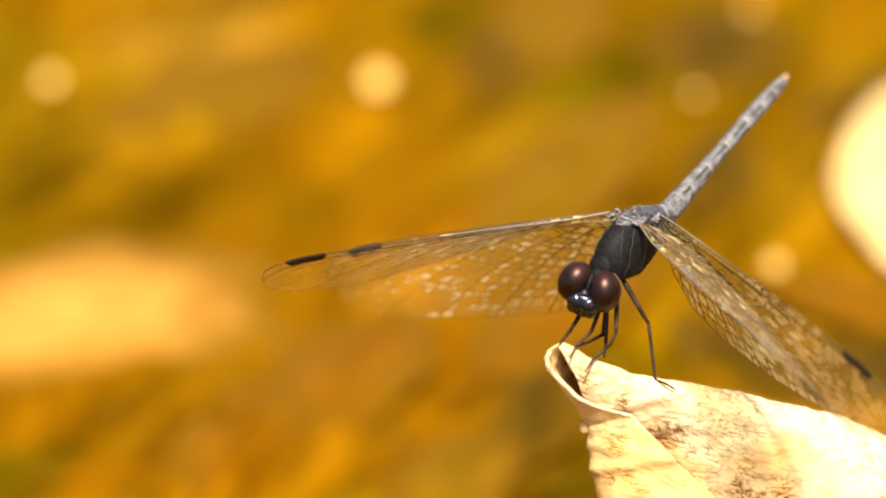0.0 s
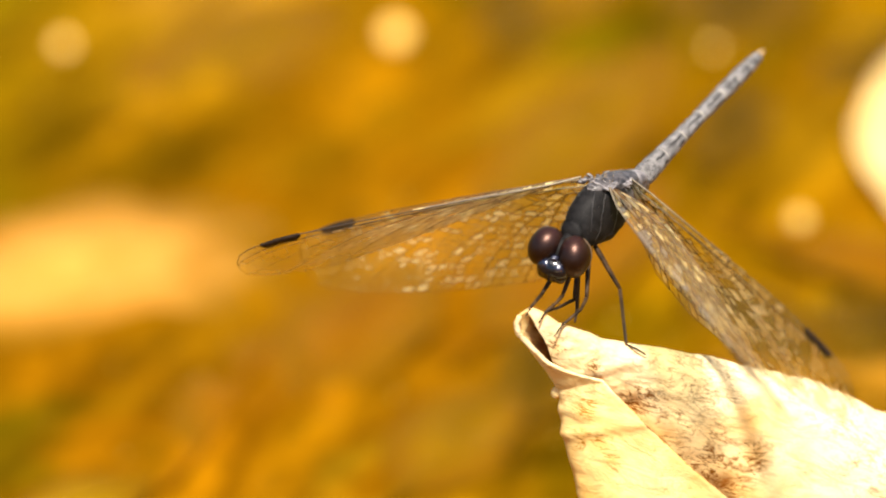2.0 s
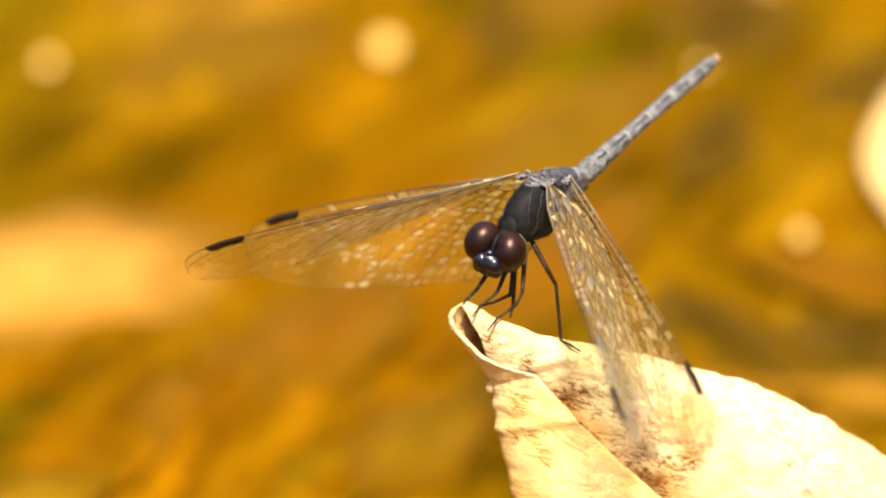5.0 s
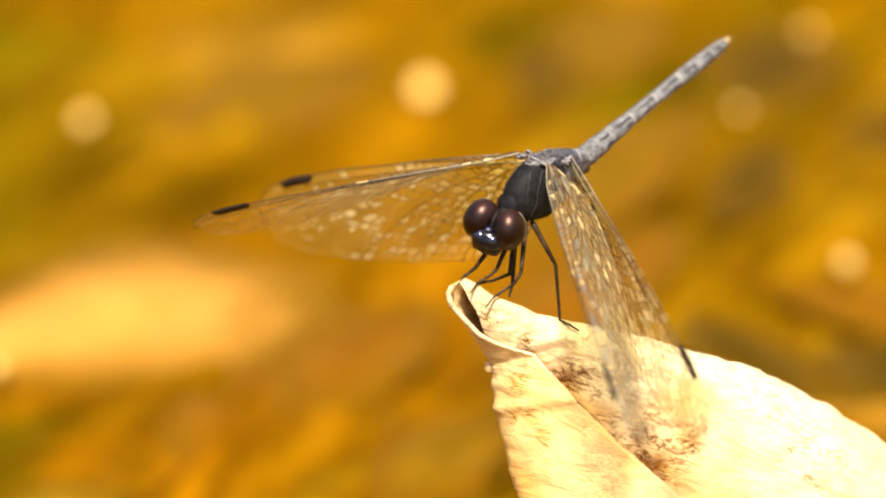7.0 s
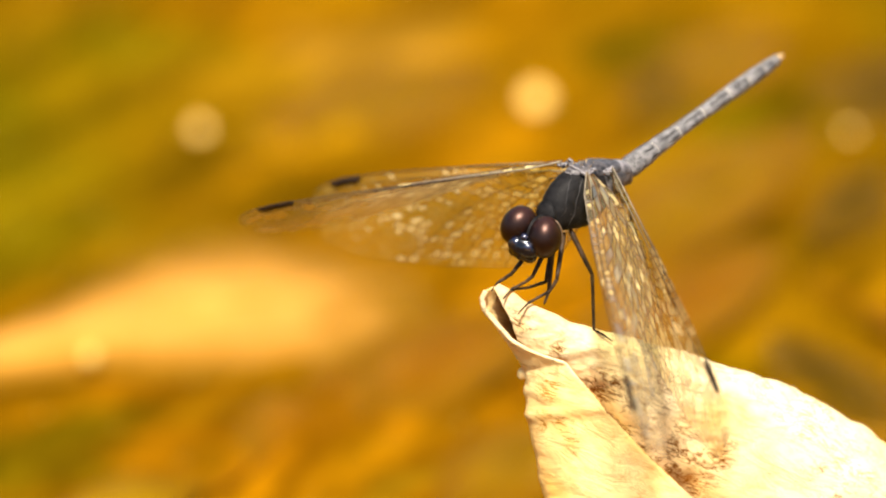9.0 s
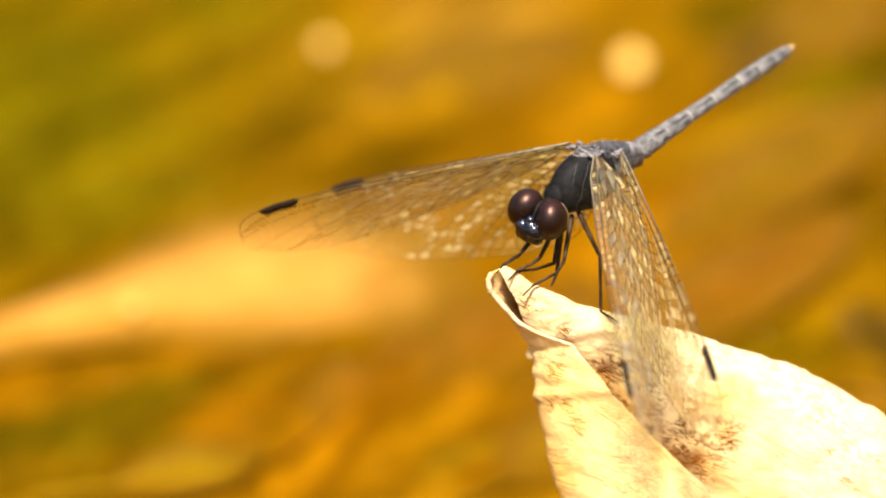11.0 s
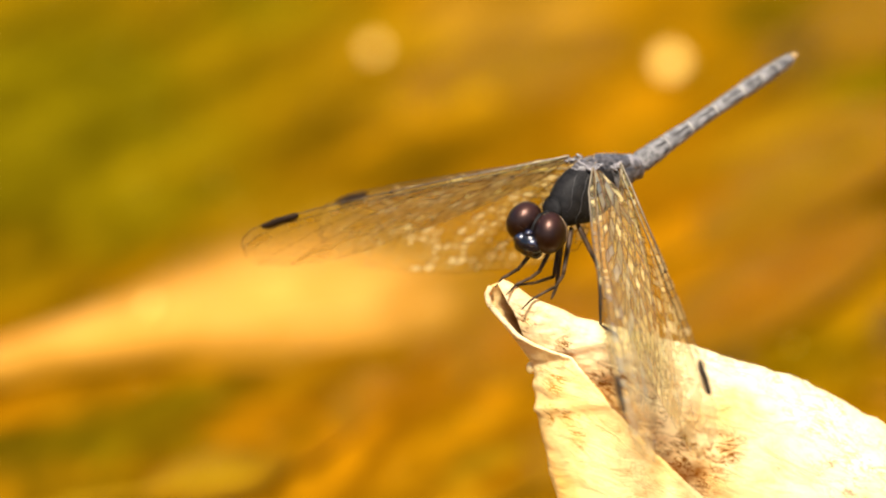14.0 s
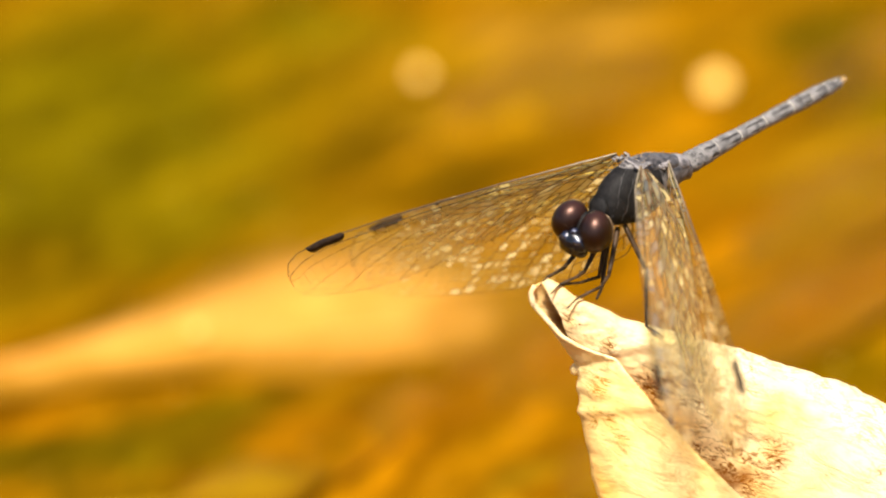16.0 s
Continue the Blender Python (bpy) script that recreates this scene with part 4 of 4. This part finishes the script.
# the long veins, from the leading edge back: how far out, and how far across from leading (0) to trailing edge (1)
FORE["veins"] = [
    [(0, 0), (1, 0)],
    [(0, 0.10), (0.12, 0.085), (0.35, 0.055), (0.52, 0.0), (1, 0)],
    [(0, 0.22), (0.12, 0.16), (0.35, 0.11), (0.55, 0.10), (0.80, 0.125), (0.93, 0.18), (1, 0.32)],
    [(0, 0.22), (0.12, 0.16), (0.16, 0.20), (0.35, 0.17), (0.60, 0.19), (0.80, 0.25), (0.93, 0.36), (1, 0.60)],
    [(0, 0.22), (0.12, 0.16), (0.16, 0.20), (0.35, 0.17), (0.52, 0.181), (0.62, 0.25), (0.76, 0.38), (0.90, 0.65), (0.97, 0.9), (0.985, 1)],
    [(0, 0.22), (0.12, 0.16), (0.16, 0.20), (0.35, 0.17), (0.48, 0.25), (0.64, 0.42), (0.78, 0.66), (0.90, 1)],
    [(0, 0.22), (0.12, 0.16), (0.18, 0.26), (0.32, 0.34), (0.48, 0.52), (0.62, 0.78), (0.71, 1)],
    [(0, 0.40), (0.12, 0.34), (0.20, 0.44), (0.32, 0.58), (0.44, 0.82), (0.51, 1)],
    [(0, 0.40), (0.12, 0.46), (0.20, 0.66), (0.28, 0.88), (0.33, 1)],
    [(0, 0.70), (0.10, 0.72), (0.16, 0.90), (0.19, 1)],
    [(0, 1), (1, 1)]]
HIND["veins"] = [
    [(0, 0), (1, 0)],
    [(0, 0.06), (0.12, 0.05), (0.30, 0.035), (0.45, 0.0), (1, 0)],
    [(0, 0.14), (0.12, 0.09), (0.30, 0.075), (0.55, 0.085), (0.80, 0.115), (0.93, 0.18), (1, 0.34)],
    [(0, 0.14), (0.11, 0.092), (0.15, 0.12), (0.35, 0.13), (0.60, 0.155), (0.80, 0.22), (0.93, 0.36), (1, 0.62)],
    [(0, 0.14), (0.11, 0.092), (0.15, 0.12), (0.35, 0.13), (0.48, 0.143), (0.60, 0.21), (0.75, 0.35), (0.88, 0.62), (0.95, 0.86), (0.98, 1)],
    [(0, 0.14), (0.11, 0.092), (0.15, 0.12), (0.33, 0.129), (0.46, 0.22), (0.62, 0.42), (0.76, 0.70), (0.87, 1)],
    [(0, 0.14), (0.11, 0.092), (0.17, 0.18), (0.32, 0.28), (0.48, 0.50), (0.61, 0.78), (0.70, 1)],
    [(0, 0.30), (0.10, 0.17), (0.16, 0.26), (0.25, 0.38), (0.35, 0.56), (0.45, 0.82), (0.51, 1)],
    [(0, 0.30), (0.10, 0.17), (0.15, 0.32), (0.20, 0.50), (0.27, 0.74), (0.34, 1)],
    [(0, 0.30), (0.07, 0.24), (0.12, 0.45), (0.16, 0.74), (0.20, 1)],
    [(0, 0.55), (0.04, 0.52), (0.08, 0.80), (0.10, 1)],
    [(0, 1), (1, 1)]]


def build_wing(name, shape, side, seed, label):
    """Built along +x from the hinge, its leading edge towards side * y; long veins that fan to the rear edge, cross veins and clear cells between."""
    rng = random.Random(seed)
    length = shape["x"][-1]
    grain = 240

    def place(u, q, lift):
        x = u * length
        le, tr_ = lerp_table(x, shape["x"], shape["lead"]), lerp_table(x, shape["tx"], shape["trail"])
        z = lift * min(1, x / 3) * (1 - 0.65 * u) + 0.5 * math.sin(math.pi * min(1, u)) * (q - 0.3) ** 2
        y = (le + (tr_ - le) * q) * side
        turn = side * radians(shape["wash"]) * max(0.0, 0.8 - u) / 0.8      # the wing is twisted along its length
        return Vector((x, y * math.cos(turn) - z * math.sin(turn), y * math.sin(turn) + z * math.cos(turn))) * MM

    lines = []
    for k, knots in enumerate(shape["veins"]):
        us, qs = [p[0] for p in knots], [p[1] for p in knots]
        lift = (0.16, -0.14, 0.18, -0.12, 0.02, 0.10, -0.08, 0.10, -0.06, 0.05, 0.0, 0.0)[k]
        line = []
        for i in range(grain + 1):
            u = i / grain
            if u > us[-1] + 1e-6:
                break
            q = lerp_table(u, us, qs) if k in (0, len(shape["veins"]) - 1) else sum(lerp_table(min(max(u + d, 0), us[-1]), us, qs) for d in (-0.02, -0.01, 0, 0.01, 0.02)) / 5
            if u > us[-1] - 0.02 and qs[-1] == 1:
                q = lerp_table(u, us, qs)
            line.append((u, q, lift))
        if k and lines:
            line = [(u, max(q, lines[-1][i][1]) if i < len(lines[-1]) else q, w) for i, (u, q, w) in enumerate(line)]
        if qs[-1] == 1 and line[-1][1] < 1:
            line[-1] = (line[-1][0], 1.0, line[-1][2])
        lines.append(line)

    def along(line, i0, i1, n):
        """Points at even steps of length between two samples of a vein."""
        pts = [place(*line[i]) for i in range(i0, i1 + 1)]
        run = [0.0]
        for p, q in zip(pts, pts[1:]):
            run.append(run[-1] + (q - p).length)
        out = []
        for t in n:
            d = t * run[-1]
            j = min(max(0, sum(1 for r in run if r <= d) - 1), len(pts) - 2) if len(pts) > 1 else 0
            out.append(pts[j].lerp(pts[j + 1], (d - run[j]) / max(1e-9, run[j + 1] - run[j])) if len(pts) > 1 else pts[0])
        return out, run[-1]

    cells, net = bmesh.new(), bmesh.new()
    heart = cells.verts.layers.float.new("heart")      # 1 in the middle of a cell, 0 at its veins
    stout = 1.7 if shape is FORE else 1.75
    for k, (a, b) in enumerate(zip(lines, lines[1:])):
        shared = min(len(a), len(b))
        gap = [(place(*a[i]) - place(*b[i])).xy.length > 0.05 * MM and abs(a[i][1] - b[i][1]) > 0.004 for i in range(shared)]
        if not any(gap):
            continue
        i0 = max(0, gap.index(True) - 1)
        last = shared - 1 - gap[::-1].index(True)
        ea, eb = (min(last + 1, len(a) - 1), min(last + 1, len(b) - 1)) if last < shared - 1 else (len(a) - 1, len(b) - 1)
        if k == len(lines) - 2:
            eb = len(a) - 1
        if len(a) > len(b) and last == shared - 1:
            ea = len(a) - 1 if a[-1][1] >= 1 else min(len(a) - 1, eb)
            ea = max(ea, eb)
        _, la = along(a, i0, ea, [0.0])
        _, lb = along(b, i0, eb, [0.0])
        u_mid = (a[i0][0] + a[ea][0]) / 2
        size = (1.05 if k < 2 else 1.0 - 0.4 * u_mid if k < 3 else (1.75 if shape is FORE else 1.45) - 0.85 * u_mid) * MM
        cols = max(2, round((la + lb) / 2 / size))
        ts = [i / cols for i in range(cols + 1)]
        ts = [t if i in (0, cols) else t + rng.uniform(-0.22, 0.22) / cols for i, t in enumerate(ts)]
        if k >= 3:
            ts = [t ** 0.94 for t in ts]
        pa, pb = along(a, i0, ea, ts)[0], along(b, i0, eb, ts)[0]
        for i in range(cols):
            wide = ((pa[i] - pb[i]).length + (pa[i + 1] - pb[i + 1]).length) / 2
            n = max(1, round(wide / (size * 0.9))) if k >= 3 else max(1, round(wide / (1.1 * MM)))
            u_here = pa[i].x / MM / length
            cuts = [0.0] + [min(0.97, max(0.03, (j + (0.28 if i % 2 else -0.22)) / n + rng.uniform(-0.08, 0.08) / n)) for j in range(1, n)] + [1.0]
            for j, (c0, c1) in enumerate(zip(cuts, cuts[1:])):
                quad = [pa[i].lerp(pb[i], c0), pa[i].lerp(pb[i], c1), pa[i + 1].lerp(pb[i + 1], c1), pa[i + 1].lerp(pb[i + 1], c0)]
                flat = []
                for p in quad:
                    if all((p - f).length > 0.004 * MM for f in flat):
                        flat.append(p)
                if len(flat) > 2:
                    # each cell bulges a little between its veins
                    mid = sum(flat, Vector()) / len(flat) + Vector((0, 0, rng.uniform(-0.08, 0.12) * MM))
                    rim = [cells.verts.new(p + Vector((0, 0, rng.uniform(-0.02, 0.02) * MM))) for p in flat]
                    top = cells.verts.new(mid)
                    top[heart] = 1.0
                    for p, q in zip(rim, rim[1:] + rim[:1]):
                        cells.faces.new((p, q, top))
                if j and (quad[0] - quad[3]).length > 0.02 * MM:
                    ring_tube(net, [quad[0], quad[3]], 0.029 * stout * max(0.16, 1 - 1.05 * u_here) * MM, 3, caps=False)
            if i and (pa[i] - pb[i]).length > 0.03 * MM:
                r = (0.036 if k < 3 else 0.032 * stout) * max(0.16, 1 - 1.05 * u_here)
                ring_tube(net, [pa[i], pb[i]], r * MM, 3, caps=False)
    bm = bmesh.new()
    ring_tube(bm, [place(*q) for q in lines[0][::3]], [0.075 * MM * (1.15 - 0.7 * q[0]) for q in lines[0][::3]], 6)
    wing = part(name, bm, COSTA, dragonfly, label)
    tagged(part("membrane", cells, FORE_SKIN if shape is FORE else HIND_SKIN, wing, "clear amber skin in many small cells"), kind="stuff")
    # long veins, each from where it leaves its neighbour
    for k, line in list(enumerate(lines))[1:]:
        start = 0
        if 0 < k < len(lines) - 1:
            while start < len(line) - 2 and start < len(lines[k - 1]) and abs(line[start][1] - lines[k - 1][start][1]) < 0.004:
                start += 1
        stop = len(line) - 1
        if k == 1:
            stop = next(i for i in range(2, len(line)) if line[i][1] <= 0.002)
        pts = [place(*line[i]) for i in range(max(0, start - 1), stop + 1, 3 if stop - start > 12 else 1)] + [place(*line[stop])]
        pts = [p for i, p in enumerate(pts) if i == 0 or (p - pts[i - 1]).length > 0.02 * MM]
        thick = (0.075, 0.042, 0.058, 0.048, 0.044, 0.044, 0.046, 0.046, 0.044, 0.042, 0.040, 0.040)[k] * (1 if k < len(lines) - 1 else 0.9)
        bm = bmesh.new()
        ring_tube(bm, pts, [thick * MM * (1.15 - (0.7 if k == 2 else 0.88) * (p.x / MM / length)) for p in pts], 6)
        part("long_vein", bm, COSTA if k in (0, 2) else VEIN, wing, "stout pale-brown leading vein" if k in (0, 2) else "thin dark brown long vein")
    bm = bmesh.new()
    ring_tube(bm, [place(1.0, t, 0.02) for t in (0, 0.2, 0.4, 0.6, 0.8, 1)], 0.03 * MM, 5)
    part("tip_rim", bm, VEIN, wing)
    tagged(part("cross_vein_net", net, VEIN, wing, "net of fine dark cross veins"), kind="stuff")
    # the nodus, a small knot halfway along the leading edge
    bm = bmesh.new()
    knot = 0.52 if shape is FORE else 0.45
    ellipsoid(bm, place(knot, 0.03, 0.1), (0.16 * MM, 0.10 * MM, 0.08 * MM), None, 10, 8)
    part("nodus", bm, STIGMA, wing)
    # dark spot near the tip
    bm = bmesh.new()
    a, b = shape["spot"]
    top, bot = [], []
    for k in range(13):
        x = a + (b - a) * k / 12
        le = lerp_table(x, shape["x"], shape["lead"])
        w = 0.72 * min(1, (k + 1.2) / 2.5, (13.2 - k) / 2.5)
        for zz, store in ((0.09, top), (-0.09, bot)):
            store.append((bm.verts.new(mmv(x, (le + 0.05) * side, zz + 0.05)), bm.verts.new(mmv(x - 0.15, (le - w) * side, zz + 0.05))))
    for st in (top, bot):
        for (p0, p1), (q0, q1) in zip(st, st[1:]):
            bm.faces.new((p0, q0, q1, p1))
    for e in (0, 1):
        for k in range(12):
            bm.faces.new((top[k][e], top[k + 1][e], bot[k + 1][e], bot[k][e]))
    part("wing_spot", bm, STIGMA, wing, "dark brown spot near the wing tip")
    return wing


wings = {
    "far_fore": build_wing("forewing", FORE, -1, 11, "clear amber-tinted forewing with dark spot near its tip"),
    "near_fore": build_wing("forewing", FORE, 1, 12, "clear amber-tinted forewing with dark spot near its tip"),
    "far_hind": build_wing("hindwing", HIND, -1, 13, "broad clear amber-tinted hindwing with dark spot"),
    "near_hind": build_wing("hindwing", HIND, 1, 14, "broad clear amber-tinted hindwing with dark spot"),
}
HINGE = {"far_fore": (-0.2, -1.63, 2.8), "near_fore": (-0.43, 1.55, 2.5), "far_hind": (-2.6, -1.6, 1.5), "near_hind": (-3.26, 1.54, 2.1)}

# seconds: compass angle, droop and twist of each wing while it is held still
STILL = [(0.0, 1.27), (1.4, 2.93), (3.1, 5.4), (6.7, 9.5), (9.7, 15.6), (15.73, 16.0)]
HOLD = {
    "far_fore": [(173.3, 9.4, -128.3), (176.7, 11.5, -125.9), (174.8, 15.1, -123.9), (168.4, 14.8, -138), (180.7, 14.5, -114.3), (184.5, 18.3, -105.7)],
    "far_hind": [(153.6, 15.8, -101), (157.2, 17.4, -100), (156.4, 17.4, -96), (150.2, 15.1, -92), (159.4, 17.5, -94), (166.3, 20.9, -90)],
    "near_fore": [(-67.3, 11.2, 133), (-74.7, 10.0, 129.6), (-83.0, 19.0, 128), (-82.7, 21.5, 124.7), (-81.7, 21.9, 122.1), (-83.2, 18.8, 120)],
    "near_hind": [(-59.5, 11.4, 104), (-60.3, 13.7, 100), (-71.0, 20.3, 88.9), (-70.2, 23.3, 92), (-69.7, 24.0, 81.4), (-72.5, 23.1, 84)],
}
# seconds, lift and sideways swing of the abdomen
TAIL = [(0.0, 17.6, 2.5), (1.27, 17.5, 2.8), (1.4, 11.2, 4.2), (2.0, 13.6, 4.0), (2.93, 15.8, 3.2), (3.1, 11.3, 2.2), (4.0, 13.4, 1.1), (5.2, 13.9, 1.2), (7.5, 16.8, -1.4), (8.2, 17.3, -2.2), (9.0, 16.4, -0.4),
        (9.5, 15.6, 0.7), (9.7, 10.9, 3.2), (10.2, 11.3, 3.4), (12.3, 13.8, 2.2), (13.5, 13.7, 2.0), (14.2, 12.8, 3.8), (15.0, 14.0, 2.9), (15.6, 14.0, 2.5), (15.73, 6.5, 5.2), (16.0, 6.4, 5.3)]
# how the bright leaf and the cream leaf drift from where they lie, and where the added glint specks drift: seconds, x,
# y
FLOAT = [(0.0, -6.0), (1.5, -5.8), (2.5, -3.8), (4.0, -1.2), (5.0, -0.8), (7.5, 2.5), (10.0, 4.5), (16.0, 7.0)]
ROCK = [(0.0, 0, 11), (2.0, -1, 11), (5.0, -2, 8.5), (7.5, 5.5, 3), (9.0, 5, 4), (10.0, 2, 4), (12.5, 0, 0.5), (16.0, 0, -1)]
SPECK = [(0.0, -60, 133), (5.0, -60, 130), (7.5, -51, 118), (9.0, -51, 119.5), (10.0, -53, 121), (12.5, -58, 126.5), (14.0, -58, 126), (16.0, -56, 122)]
ROUND = [(0.0, 53.8, 147), (1.5, 55, 147), (2.5, 57, 148), (4.5, 59, 147.5), (7.5, 62.3, 150), (10.0, 64, 151), (16.0, 67, 152)]
GLINT = [(0.0, -44.2, 232), (2.0, -45, 227), (5.0, -46, 222), (7.5, -46, 209), (8.0, -45.2, 205.5), (9.0, -45, 208), (9.5, -45, 212), (10.0, -44, 220), (12.5, -42, 233), (14.0, -41, 229.5), (16.0, -40, 226)]


def motions():
    for key, wing in wings.items():
        rows = []
        for (t0, t1), (az, droop, twist) in zip(STILL, HOLD[key]):
            m = pose(*[v * MM for v in HINGE[key]], twist, droop, az - BODY_TURN)
            rows += [(t0, m), (t1, m)]
        walk(wing, rows)
    lie = floating.matrix_basis.copy()
    walk(floating, [(t, Matrix.Translation((x * MM, 0, 0)) @ lie) for t, x in FLOAT])
    lie = rocking.matrix_basis.copy()
    walk(rocking, [(t, Matrix.Translation((x * MM, y * MM, 0)) @ lie) for t, x, y in ROCK])
    walk(leaf_speck, [(t, pose(x * MM, y * MM, 2.9 * MM)) for t, x, y in SPECK])
    walk(round_speck, [(t, pose(x * MM, y * MM, 1.5 * MM)) for t, x, y in ROUND])
    walk(husk, [(t, pose(x * MM, y * MM, 1.5 * MM)) for t, x, y in GLINT])
    walk(abdomen, [(t, pose(-6.5 * MM, 0, 0.7 * MM, 0, e, swing)) for t, e, swing in TAIL])


motions()
